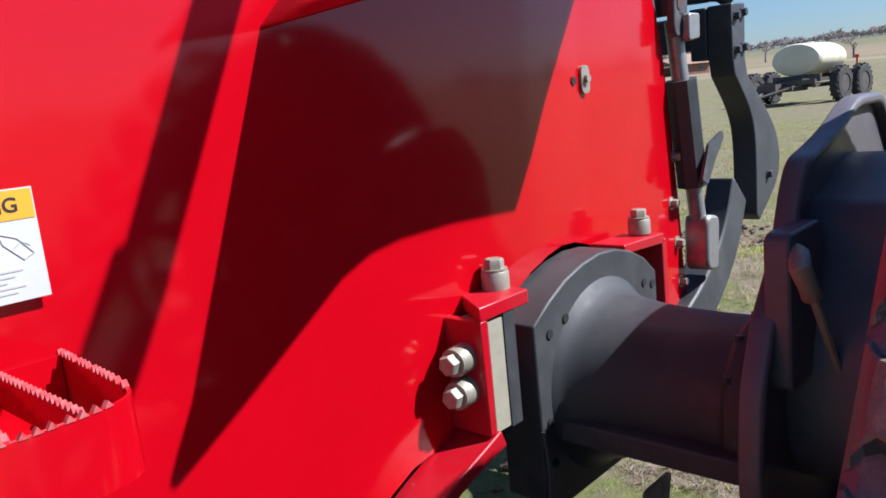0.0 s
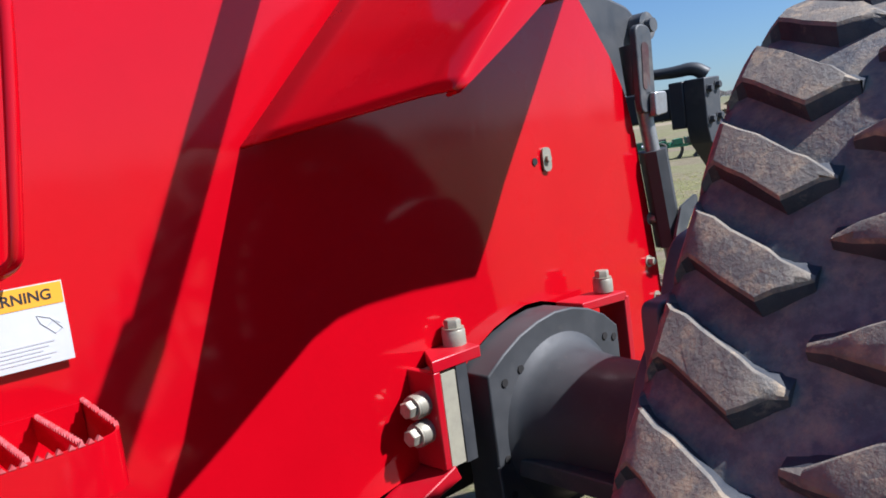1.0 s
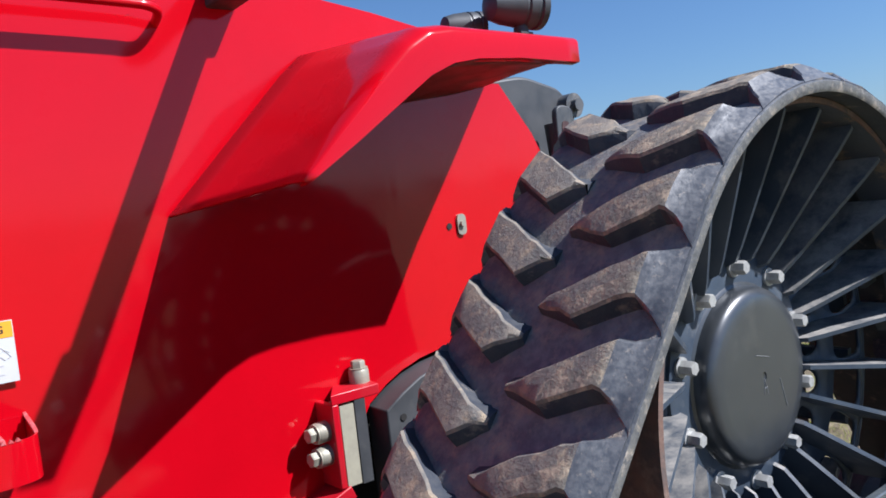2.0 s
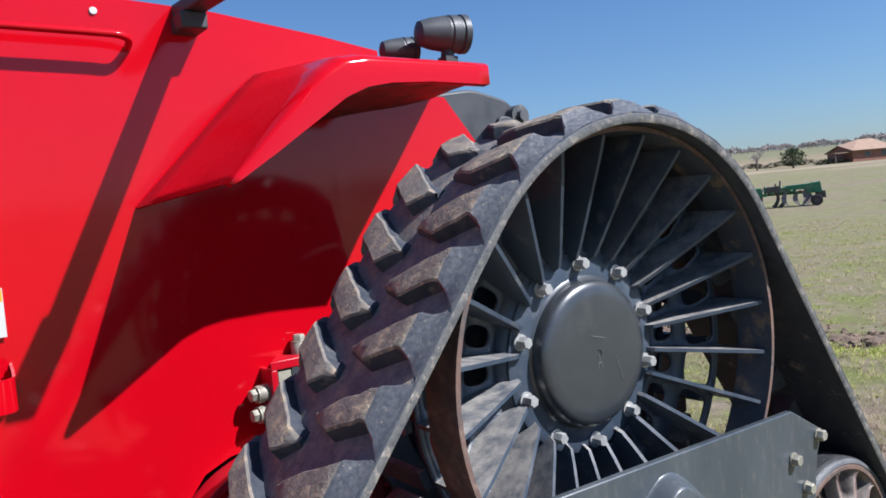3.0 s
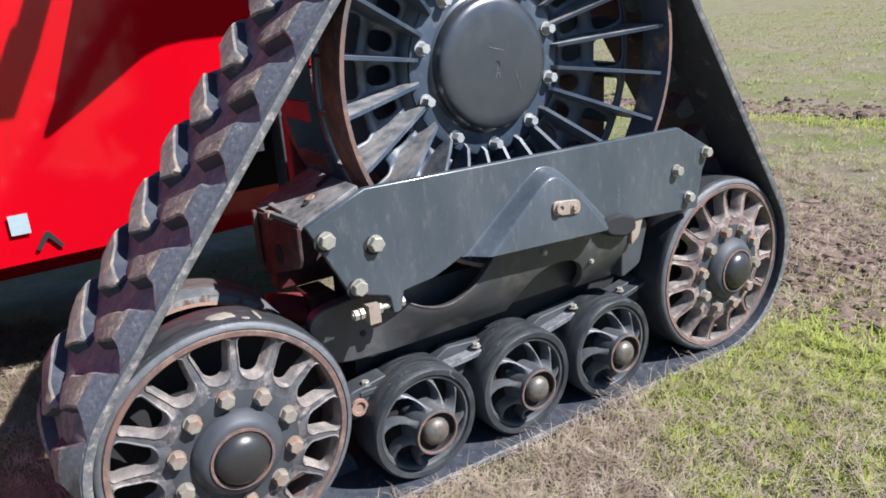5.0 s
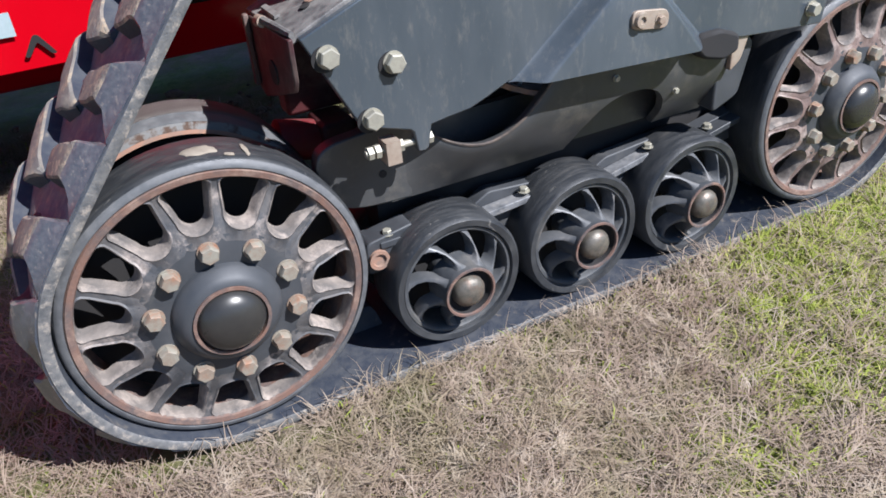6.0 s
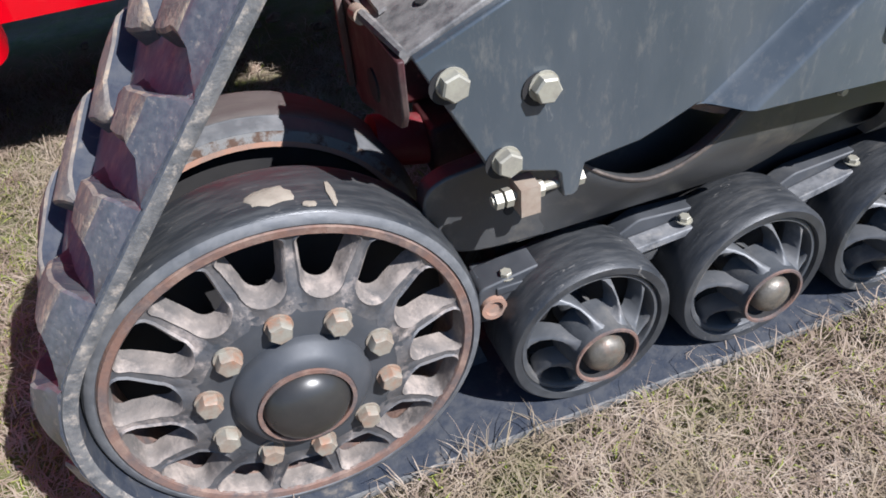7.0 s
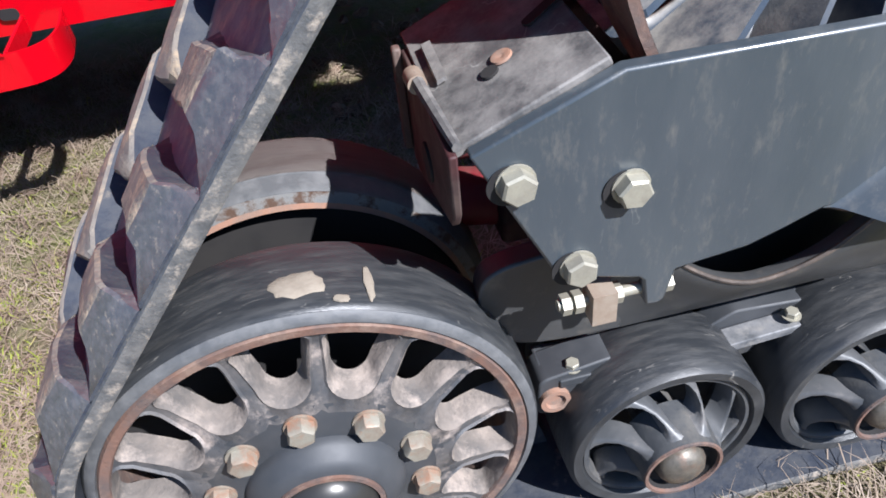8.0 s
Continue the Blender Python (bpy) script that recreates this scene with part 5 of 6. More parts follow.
straw = mixed(t, ramp(t, noise_of(t, geo, 1.1, 6.0, 0.75), 0.46, 0.62), straw, (0.21, 0.155, 0.105))
near = add(t, "ShaderNodeVectorMath", operation='DISTANCE')
near.inputs[1].default_value = (2.5, -0.65, 0.0)
t.links.new(geo, near.inputs[0])
lush = add(t, "ShaderNodeMath", operation='MULTIPLY')
t.links.new(ramp(t, near.outputs["Value"], 1.5, 0.5), lush.inputs[0])
t.links.new(ramp(t, noise_of(t, geo, 3.0, 5.0, 0.7), 0.30, 0.52), lush.inputs[1])
patch_all = add(t, "ShaderNodeMath", operation='MAXIMUM')
t.links.new(patch, patch_all.inputs[0])
t.links.new(lush.outputs[0], patch_all.inputs[1])
col = mixed(t, patch_all.outputs[0], straw, green)
# the field further off: grey-brown stubble with drifts of green, then a dry pasture beyond the house
stubble = mixed(t, ramp(t, noise_of(t, geo, 0.9, 8.0, 0.8), 0.36, 0.64), (0.165, 0.128, 0.090), (0.27, 0.217, 0.156))
drift = ramp(t, noise_of(t, geo, 0.11, 7.0, 0.75), 0.38, 0.54)
far = mixed(t, drift, stubble, mixed(t, ramp(t, noise_of(t, geo, 1.5, 7.0, 0.75), 0.36, 0.62), (0.135, 0.148, 0.056), (0.245, 0.225, 0.122)))
sep = add(t, "ShaderNodeVectorMath", operation='LENGTH')
t.links.new(geo, sep.inputs[0])
bare = add(t, "ShaderNodeMath", operation='MULTIPLY')
t.links.new(ramp(t, sep.outputs["Value"], 118.0, 140.0), bare.inputs[0])
t.links.new(ramp(t, sep.outputs["Value"], 185.0, 165.0), bare.inputs[1])
streak = add(t, "ShaderNodeMath", operation='MULTIPLY')
t.links.new(bare.outputs[0], streak.inputs[0])
t.links.new(ramp(t, noise_of(t, geo, 0.035, 4.0, 0.6), 0.40, 0.52), streak.inputs[1])
far = mixed(t, streak.outputs[0], far, (0.33, 0.262, 0.185))
pasture = mixed(t, ramp(t, noise_of(t, geo, 0.05, 6.0, 0.7), 0.36, 0.62), (0.285, 0.222, 0.148), (0.225, 0.185, 0.112))
far = mixed(t, ramp(t, sep.outputs["Value"], 196.0, 215.0), far, mixed(t, ramp(t, sep.outputs["Value"], 330.0, 420.0), pasture, (0.175, 0.172, 0.098)))
dist = ramp(t, sep.outputs["Value"], 10.0, 38.0)
col = mixed(t, dist, col, far)
col = mixed(t, ramp(t, noise_of(t, geo, 5.0, 8.0, 0.8), 0.45, 0.75), col, (0.13, 0.105, 0.065))
t.links.new(col, p.inputs["Base Color"])
p.inputs["Roughness"].default_value = 0.95
p.inputs["Specular IOR Level"].default_value = 0.15
b = add(t, "ShaderNodeBump")
b.inputs["Strength"].default_value, b.inputs["Distance"].default_value = 0.9, 0.03
t.links.new(noise_of(t, geo, 30.0, 8.0, 0.75), b.inputs["Height"])
t.links.new(b.outputs["Normal"], p.inputs["Normal"])
g = Shape().put(verts, faces)
ground = part("ground", g, GROUND)
tagged(ground, "field of dry straw and patches of green grass", "ground", "", "structure")


# ---- grass blades ----
def blade_material(name, lo, hi, third, patchy, tufts=None):
    m, t, p = nodes_of(name)
    isl = add(t, "ShaderNodeNewGeometry").outputs["Random Per Island"]
    c = mixed(t, isl, lo, hi)
    w = add(t, "ShaderNodeMath", operation='FRACT')
    mm = add(t, "ShaderNodeMath", operation='MULTIPLY')
    mm.inputs[1].default_value = 17.3
    t.links.new(isl, mm.inputs[0])
    t.links.new(mm.outputs[0], w.inputs[0])
    c = mixed(t, ramp(t, w.outputs[0], 0.75, 0.8), c, third)
    geo = add(t, "ShaderNodeNewGeometry").outputs["Position"]
    c = mixed(t, ramp(t, noise_of(t, geo, 7.0, 3.0, 0.55), 0.46, 0.70), c, patchy)
    if tufts:
        pale, olive = tufts
        c = mixed(t, ramp(t, noise_of(t, geo, 12.0, 2.5, 0.5), 0.52, 0.66), c, pale)
        c = mixed(t, ramp(t, noise_of(t, geo, 3.7, 5.0, 0.65), 0.52, 0.72), c, olive)
    t.links.new(c, p.inputs["Base Color"])
    p.inputs["Roughness"].default_value = 0.8
    p.inputs["Specular IOR Level"].default_value = 0.12
    # thin blades let some of the light through
    thin = add(t, "ShaderNodeBsdfTranslucent")
    t.links.new(c, thin.inputs["Color"])
    both = add(t, "ShaderNodeMixShader")
    both.inputs[0].default_value = 0.30
    t.links.new(p.outputs[0], both.inputs[1])
    t.links.new(thin.outputs[0], both.inputs[2])
    t.links.new(both.outputs[0], t.nodes["Material Output"].inputs["Surface"])
    return m


STRAW = blade_material("straw", (0.354, 0.276, 0.211), (0.426, 0.336, 0.259), (0.342, 0.271, 0.187), (0.258, 0.187, 0.140), ((0.504, 0.414, 0.322), (0.306, 0.258, 0.158)))
GREEN = blade_material("green_blades", (0.192, 0.243, 0.045), (0.422, 0.474, 0.096), (0.486, 0.435, 0.166), (0.346, 0.384, 0.077))

FIELD_GREEN = blade_material("field_green_blades", (0.195, 0.222, 0.059), (0.354, 0.366, 0.112), (0.415, 0.372, 0.183), (0.293, 0.311, 0.088))


def greenness(x, y):
    """Share of green blades: greener beyond the rear idler and in patches."""
    patch = 0.5 + 0.5 * np.sin(1.1 * x + 0.4) * np.sin(0.9 * y + 1.3) + 0.3 * np.sin(2.7 * x - 1.9 * y)
    lush = np.exp(-(((x - 2.15) / 0.55) ** 2 + ((y + 0.30) / 0.40) ** 2)) + 0.8 * np.exp(-(((x - 2.1) / 0.6) ** 2 + ((y + 0.85) / 0.45) ** 2)) + 0.5 * np.exp(-(((x - 2.9) / 0.5) ** 2 + ((y + 0.35) / 0.35) ** 2)) + 0.75 * np.exp(-(((x - 2.75) / 0.6) ** 2 + ((y + 0.95) / 0.5) ** 2))
    for cx, cy, r, w in ((1.78, -0.16, 0.16, 0.7), (1.46, -0.33, 0.10, 0.6), (1.32, -0.56, 0.13, 0.7), (1.00, -0.70, 0.12, 0.6), (0.62, -0.22, 0.07, 0.25)):
        lush = lush + w * np.exp(-((x - cx) ** 2 + (y - cy) ** 2) / r ** 2)
    side = np.exp(-(((x + 1.3) / 0.7) ** 2 + ((y - 0.9) / 0.8) ** 2)) * 0.45
    far = np.clip((x - 2.3) / 0.8, 0, 1) * (0.14 + 0.5 * np.clip(patch, 0, 1))
    return np.clip(lush * 1.6 + side + far + 0.03 + 0.14 * np.clip(patch - 0.4, 0, 1), 0, 0.95)


def free_of_track(x, y):
    """Outside the strip that the track presses flat."""
    u = np.clip(((x - 2.75) * 0.756 + (y + 0.35) * 0.654) / 2.45, 0, 1)
    off = np.hypot(x - 2.75 - 1.85 * u, y + 0.35 - 1.60 * u) + 0.12 * np.sin(9 * x + 4 * y) + 0.10 * np.sin(23 * x - 17 * y)
    return ((off > 0.24) | (np.sin(731.0 * x + 977.0 * y) > 0.25)) & ~((x > -0.28) & (x < 2.44) & (y > 0.030) & (y < 0.62))


def blades(name, x, y, length, width, material, lean, label, lift=0.0, way=None):
    n = len(x)
    # the mat of grass heaps up in small tufts
    heap = np.sin(23 * x + 2.1 * np.sin(11 * y)) * np.sin(19 * y + 2.3 * np.sin(13 * x + 1)) + 0.6 * np.sin(41 * x - 17 * y) * np.sin(37 * y + 9 * x)
    z = ground_z(x, y) - 0.004 + rng.uniform(0, lift, n) + (lift > 0) * 0.020 * np.clip(heap, 0, 1.3)
    a = rng.uniform(0, 2 * np.pi, n) if way is None else way
    bend = rng.normal(0, 0.45, n)
    tilt = rng.uniform(lean[0], lean[1], n)
    spread = rng.uniform(0.55, 1.45, n)
    px, py, pz = x.copy(), y.copy(), z.copy()
    rows = []
    for k, (share, fall, taper) in enumerate(((0.34, 0.55, 1.0), (0.34, 1.0, 0.9), (0.32, 1.3, 0.65))):
        ak = a + bend * k
        wide = width * spread
        wx, wy = -np.sin(ak) * wide / 2 * taper, np.cos(ak) * wide / 2 * taper
        rows += [np.stack([px - wx, py - wy, pz], -1), np.stack([px + wx, py + wy, pz], -1)]
        step, tk = length * share, np.minimum(tilt * fall, 1.75)
        px, py, pz = px + np.cos(ak) * step * np.sin(tk), py + np.sin(ak) * step * np.sin(tk), np.maximum(pz + step * np.cos(tk), z - 0.002)
    rows.append(np.stack([px, py, pz], -1))
    p = np.stack(rows, 1)
    dx, dy = np.cos(a), np.sin(a)
    me = bpy.data.meshes.new(name)
    i = np.arange(n)[:, None] * 7
    faces = (i + np.array([0, 2, 3, 1])).tolist() + (i + np.array([2, 4, 5, 3])).tolist() + (i + np.array([4, 6, 5])).tolist()
    me.from_pydata(p.reshape(-1, 3).tolist(), [], faces)
    me.materials.append(material)
    me.polygons.foreach_set("use_smooth", np.ones(len(me.polygons), dtype=bool))
    k = rng.uniform(-0.25, 0.25, n)
    nv = np.stack([-dy * k + rng.uniform(-0.15, 0.15, n), dx * k + rng.uniform(-0.15, 0.15, n), np.ones(n)], -1)
    nv /= np.linalg.norm(nv, axis=1, keepdims=True)
    me.normals_split_custom_set_from_vertices(np.repeat(nv, 7, axis=0).tolist())
    ob = new(name, me)
    return tagged(ob, label, "grass", "", "stuff")


def scatter(n, x0, x1, y0, y1, size=0.030, per=13, fade=0.35):
    """Blades in tufts: x, y and the way that each one falls, mostly outwards from its tuft. The patch thins out towards its border."""
    m = max(1, n // per)
    cx, cy = rng.uniform(x0, x1, m), rng.uniform(y0, y1, m)
    inside = np.minimum(np.minimum(cx - x0, x1 - cx), np.minimum(cy - y0, y1 - cy)) / fade
    thick = 0.55 + 0.45 * np.sin(3.1 * cx + 2 * np.sin(2.3 * cy)) * np.sin(2.7 * cy + 1.5 * np.sin(3.3 * cx))
    keep = (rng.uniform(0, 1, m) < np.clip(inside, 0, 1)) & (rng.uniform(0, 1, m) < 0.45 + 0.55 * thick)
    cx, cy = cx[keep], cy[keep]
    m = len(cx)
    lot = np.repeat(np.arange(m), rng.integers(per // 2, per * 2, m))
    far = np.abs(rng.normal(0, 1, len(lot))) * (size * rng.uniform(0.5, 1.5, m))[lot]
    a = rng.uniform(0, 2 * np.pi, len(lot))
    fall = rng.uniform(0, 2 * np.pi, m)[lot]
    x, y = cx[lot] + far * np.cos(a), cy[lot] + far * np.sin(a)
    way = np.where(rng.uniform(0, 1, len(lot)) < 0.45, fall + rng.normal(0, 0.5, len(lot)), a + rng.normal(0, 0.7, len(lot)))
    ok = free_of_track(x, y)
    return x[ok], y[ok], way[ok]


lots = []
for n, box, size in ((120000, (-1.2, 2.6, -1.6, 0.12), 0.036), (46000, (-2.0, -0.2, -0.1, 2.9), 0.040), (105000, (2.1, 5.4, -2.0, 2.3), 0.030), (30000, (4.4, 8.2, -2.8, 4.2), 0.05), (26000, (-0.6, 1.6, 0.6, 2.6), 0.04), (26000, (-3.2, 5.0, -4.0, -1.0), 0.05), (9000, (-4.0, -1.4, -3.0, 3.6), 0.06)):
    lots.append(scatter(n, *box, size))
x, y, way = (np.concatenate(c) for c in zip(*lots))
tuft = 0.5 + 0.5 * np.sin(5.3 * x + 2 * np.sin(3.1 * y)) * np.sin(4.7 * y + 1.7 * np.sin(2.9 * x + 1))
is_green = rng.uniform(0, 1, len(x)) < greenness(x, y)
ln = rng.uniform(0.035, 0.10, len(x)) + 0.05 * (rng.uniform(0, 1, len(x)) < 0.25)
ln = ln * np.where(x > 2.35, 0.75 + 0.9 * tuft, 1.0)
dry = ~is_green
blades("dry_grass", x[dry], y[dry], ln[dry], 0.0030, STRAW, (1.1, 1.65), "short dry straw-coloured matted grass beside the track", 0.010, way[dry])
xl, yl, wl = scatter(17000, -1.2, 2.4, -1.6, 0.12, 0.05, 8)
blades("dry_grass", xl, yl, rng.uniform(0.09, 0.18, len(xl)), 0.0026, STRAW, (1.0, 1.65), "long matted dry grass strands beside the track", 0.022, wl)
blades("green_grass", x[is_green], y[is_green], ln[is_green] * 0.48, 0.0040, GREEN, (0.6, 1.5), "short green grass between the dry straw", 0.010, way[is_green])
# lush young grass round the rear end of the track, and a green drift along the far rut
x, y, way = scatter(150000, 1.35, 3.9, -2.2, 0.06, 0.042, 22, 0.3)
lush = np.exp(-(((x - 2.35) / 0.62) ** 2 + ((y + 0.62) / 0.50) ** 2) ** 1.5) + 0.7 * np.exp(-(((x - 1.95) / 0.40) ** 2 + ((y + 0.22) / 0.22) ** 2)) + 0.25 * np.exp(-((x - 3.0) ** 2 + (y + 0.3) ** 2) / 0.4)
mat = 0.55 + 0.45 * np.sin(9.0 * x + 2 * np.sin(7 * y)) * np.sin(8.0 * y + 2 * np.sin(6.0 * x))
keep = rng.uniform(0, 1, len(x)) < np.clip(lush * (0.35 + mat), 0, 1)
blades("green_grass", x[keep], y[keep], rng.uniform(0.025, 0.065, keep.sum()), 0.0046, GREEN, (0.4, 1.35), "dense young green grass beside the rear wheel", 0.012, way[keep])
u = rng.uniform(0, 1, 9000)
x, y = 5.95 + 3.0 * u + rng.normal(0, 0.16, 9000), 6.5 - 8.4 * u + rng.normal(0, 0.16, 9000)
keep = np.sin(14 * y) + rng.normal(0, 0.6, 9000) > -0.7
blades("green_grass", x[keep], y[keep], rng.uniform(0.03, 0.08, keep.sum()), 0.011, GREEN, (0.4, 1.3), "bright green drift of grass along the rut", 0.0)
x, y, way = scatter(125000, 4.0, 30.0, -6.0, 17.0, 0.11, 9, 3.0)
is_green = rng.uniform(0, 1, len(x)) < 0.45 + greenness(x, y)
dry = ~is_green
blades("dry_grass", x[dry], y[dry], rng.uniform(0.04, 0.11, dry.sum()), 0.008, STRAW, (0.3, 1.3), "dry grass of the open field", 0.0, way[dry])
blades("green_grass", x[is_green], y[is_green], rng.uniform(0.03, 0.07, is_green.sum()), 0.009, FIELD_GREEN, (0.5, 1.4), "green grass of the open field", 0.0, way[is_green])

# ---- churned soil ----
SOIL = surface("churned_soil", (0.100, 0.066, 0.045), (0.235, 0.165, 0.116), 14.0, rough=0.95, dirt=(0.085, 0.055, 0.037), dirt_scale=5.0, bump=0.9, bump_scale=40.0)


def clods(name, places, label):
    g = Shape()
    ball = [(math.cos(2 * math.pi * k / 6 + 0.5 * r) * math.cos(e), math.sin(2 * math.pi * k / 6 + 0.5 * r) * math.cos(e), math.sin(e)) for r, e in enumerate((-0.5, 0.15, 0.8)) for k in range(6)] + [(0, 0, 1)]
    tri = [(r * 6 + k, r * 6 + (k + 1) % 6, r * 6 + 6 + (k + 1) % 6, r * 6 + 6 + k) for r in (0, 1) for k in range(6)] + [(12 + k, 12 + (k + 1) % 6, 18) for k in range(6)]
    for x, y, s in places:
        z = float(ground_z(np.array(x), np.array(y)))
        a = rng.uniform(0, 6.28)
        st = rng.uniform(0.7, 1.5, 3)
        v = []
        for px, py, pz in ball:
            k = s * rng.uniform(0.60, 1.25)
            px, py, pz = px * st[0] * k, py * st[1] * k, pz * st[2] * k * 0.6
            v.append((x + px * math.cos(a) - py * math.sin(a), y + px * math.sin(a) + py * math.cos(a), z + pz + s * 0.12 + max(0.0, s - 0.02) * 0.4))
        g.put(v, tri)
    ob = part(name, g, SOIL, smooth=20)
    return tagged(ob, label, "soil", "", "stuff")




def rut(name, a, b, width, label):
    """A strip of churned soil from a to b, lumpy, sinking into the turf at its ragged edges."""
    a, b = Vector(a), Vector(b)
    d = (b - a).normalized()
    side = Vector((-d.y, d.x))
    n, m = int((b - a).length / 0.03), int(width / 0.03)
    rows = []
    for i in range(n + 1):
        row = []
        for j in range(m + 1):
            v = j / m * 2 - 1
            p = a + d * (0.03 * i) + side * (v * width / 2)
            q = Vector((p.x, p.y, 0))
            lump = noise.fractal(q * 5.5, 0.6, 2.1, 5) * 0.030 + abs(noise.noise(q * 19)) * 0.030 + noise.noise(q * 40) * 0.008
            edge = 1 - abs(v) ** 1.5 - 0.5 * abs(noise.noise(q * 1.6))
            end = min(1.0, i / 6, (n - i) / 6)
            z = float(ground_z(np.array(p.x), np.array(p.y)))
            row.append((p.x + noise.noise(q * 7) * 0.02, p.y + noise.noise(q * 7 + Vector((5, 0, 0))) * 0.02, z - 0.040 + 0.060 * max(0.0, edge) * end + lump * min(1, max(0, edge * 2))))
        rows.append(row)
    ob = part(name, Shape().loft(rows, closed=False), SOIL, smooth=70)
    tagged(ob, label, "soil", "", "stuff")
    return a, d, side


places = []
for start, stop, wide, count, size in (((2.75, -0.35), (4.60, 1.25), 0.80, 1700, 0.013), ((6.6, 6.8), (9.6, -1.6), 1.0, 1200, 0.020), ((3.6, -1.6), (5.2, -0.2), 0.5, 160, 0.02)):
    a, d, side = rut("wheel_rut", start, stop, wide, "strip of churned brown soil in the grass")
    reach = (Vector(stop) - Vector(start)).length
    for _ in range(count):
        p = a + d * rng.uniform(0, reach) + side * rng.normal(0, wide * 0.32)
        places.append((p.x, p.y, abs(rng.normal(0, size)) + 0.006))
for x0, y0, x1, y1, wide, count in ((2.72, -0.02, 3.95, 0.55, 0.18, 260), (2.62, -0.40, 3.30, 0.02, 0.12, 90), (7.0, 6.0, 9.4, -1.2, 0.30, 160)):
    for _ in range(count):
        k = rng.uniform(0, 1)
        places.append((x0 + (x1 - x0) * k + rng.normal(0, wide), y0 + (y1 - y0) * k + rng.normal(0, wide), rng.uniform(0.014, 0.046)))
clods("soil_clods", places, "crumbs and clods of churned brown soil")
spots = [(rng.uniform(-0.6, 2.0), rng.uniform(1.0, 3.0), abs(rng.normal(0.015, 0.012)) + 0.008) for _ in range(120)]
clods("soil_clods", spots, "crumbs of soil under the tractor")

# ---- things far off ----
# twig grey-brown, made paler to put distance haze into the colour
TWIG = surface("hazy_winter_twigs", (0.31, 0.270, 0.255), (0.38, 0.335, 0.315), 0.3, rough=0.9)
CEDAR = surface("cedar_leaves", (0.035, 0.055, 0.022), (0.07, 0.09, 0.035), 2.0, rough=0.8)
BARK = surface("bark", (0.13, 0.10, 0.08), (0.18, 0.14, 0.11), 3.0, rough=0.95)
BRICK = surface("house_brick", (0.30, 0.14, 0.10), (0.25, 0.12, 0.085), 1.5, rough=0.9)
ROOF = surface("roof_shingle", (0.34, 0.225, 0.155), (0.29, 0.19, 0.135), 0.8, rough=0.9)
CREAM = surface("cream_poly_tank", (0.72, 0.66, 0.50), (0.63, 0.57, 0.42), 0.7, rough=0.4)
BIGTYRE = surface("farm_tyre", (0.030, 0.030, 0.032), (0.06, 0.055, 0.05), 3.0, rough=0.8)
IMPLEMENT = surface("green_implement_paint", (0.022, 0.150, 0.070), (0.034, 0.185, 0.092), 2.0, rough=0.45, dirt=(0.15, 0.18, 0.13), dirt_scale=1.5)
SHANK = surface("dark_shank_steel", (0.06, 0.055, 0.05), (0.10, 0.08, 0.065), 4.0, rough=0.6)
YELLOW = surface("yellow_wheel_paint", (0.42, 0.32, 0.05), (0.36, 0.26, 0.05), 2.0, rough=0.5)
STEEL_ROOF = surface("pale_metal_siding", (0.74, 0.75, 0.76), (0.66, 0.67, 0.68), 0.5, rough=0.5)


def far_place(az, r):
    x, y = r * math.cos(radians(az)), r * math.sin(radians(az))
    return x, y, float(rise(np.array(x), np.array(y)))


def bare_tree(g, x, y, z, h, rnd, twig=0.05, forks=3):
    """A leafless tree: trunk, limbs and a haze of thin twigs."""
    def limb(p, d, length, r, depth):
        e = p + d * length
        side = d.orthogonal().normalized()
        up = d.cross(side)
        ring = [[p + r * (side * math.cos(a) + up * math.sin(a)) for a in (0, 2.09, 4.19)], [e + r * 0.6 * (side * math.cos(a) + up * math.sin(a)) for a in (0, 2.09, 4.19)]]
        g.loft(ring, caps=False)
        if depth == 0:
            return
        for _ in range(4 if depth > 1 else 7):
            nd = (d * 0.8 + Vector((rnd.uniform(-1, 1), rnd.uniform(-1, 1), rnd.uniform(-0.25, 0.7))) * 1.1).normalized()
            limb(p + d * length * rnd.uniform(0.45, 1.0), nd, length * rnd.uniform(0.5, 0.8), max(r * 0.5, twig), depth - 1)
    limb(Vector((x, y, z - 0.2)), Vector((rnd.uniform(-0.1, 0.1), rnd.uniform(-0.1, 0.1), 1)).normalized(), h * 0.30, h * 0.016, forks)


rnd = random.Random(11)
g = Shape()
for k in range(300):
    az = 34.6 + 27.4 * rnd.random() + abs(rnd.gauss(0, 0.8))
    x, y, z = far_place(az, rnd.uniform(270, 330))
    bare_tree(g, x, y, z, rnd.uniform(4.5, 8.5) * (1.0 if rnd.random() < 0.85 else 1.25), rnd, 0.08)
    for _ in range(2):
        bare_tree(g, x + rnd.gauss(0, 6), y + rnd.gauss(0, 6), z, rnd.uniform(2.5, 5.0), rnd, 0.10, 2)
for k in range(2600):
    az = rnd.uniform(-12, 46)
    x, y, z = far_place(az, rnd.uniform(560, 760))
    tall = 1.05 + 0.2 * math.sin(az * 2.1) + 0.15 * math.sin(az * 5.7 + 1) + 0.35 * max(0.0, min(1.0, (27 - az) / 4))
    bare_tree(g, x, y, z, rnd.uniform(5.0, 9.0) * tall, rnd, 0.26, 2)
tagged(part("far_woods", g, TWIG, smooth=0), "leafless grey-brown winter trees along the far field edge", "trees", "", "stuff")
g = Shape()
for k in range(110):
    az = rnd.uniform(62, 348)
    x, y, z = far_place(az, rnd.uniform(240, 420))
    bare_tree(g, x, y, z, rnd.uniform(7, 13), rnd)
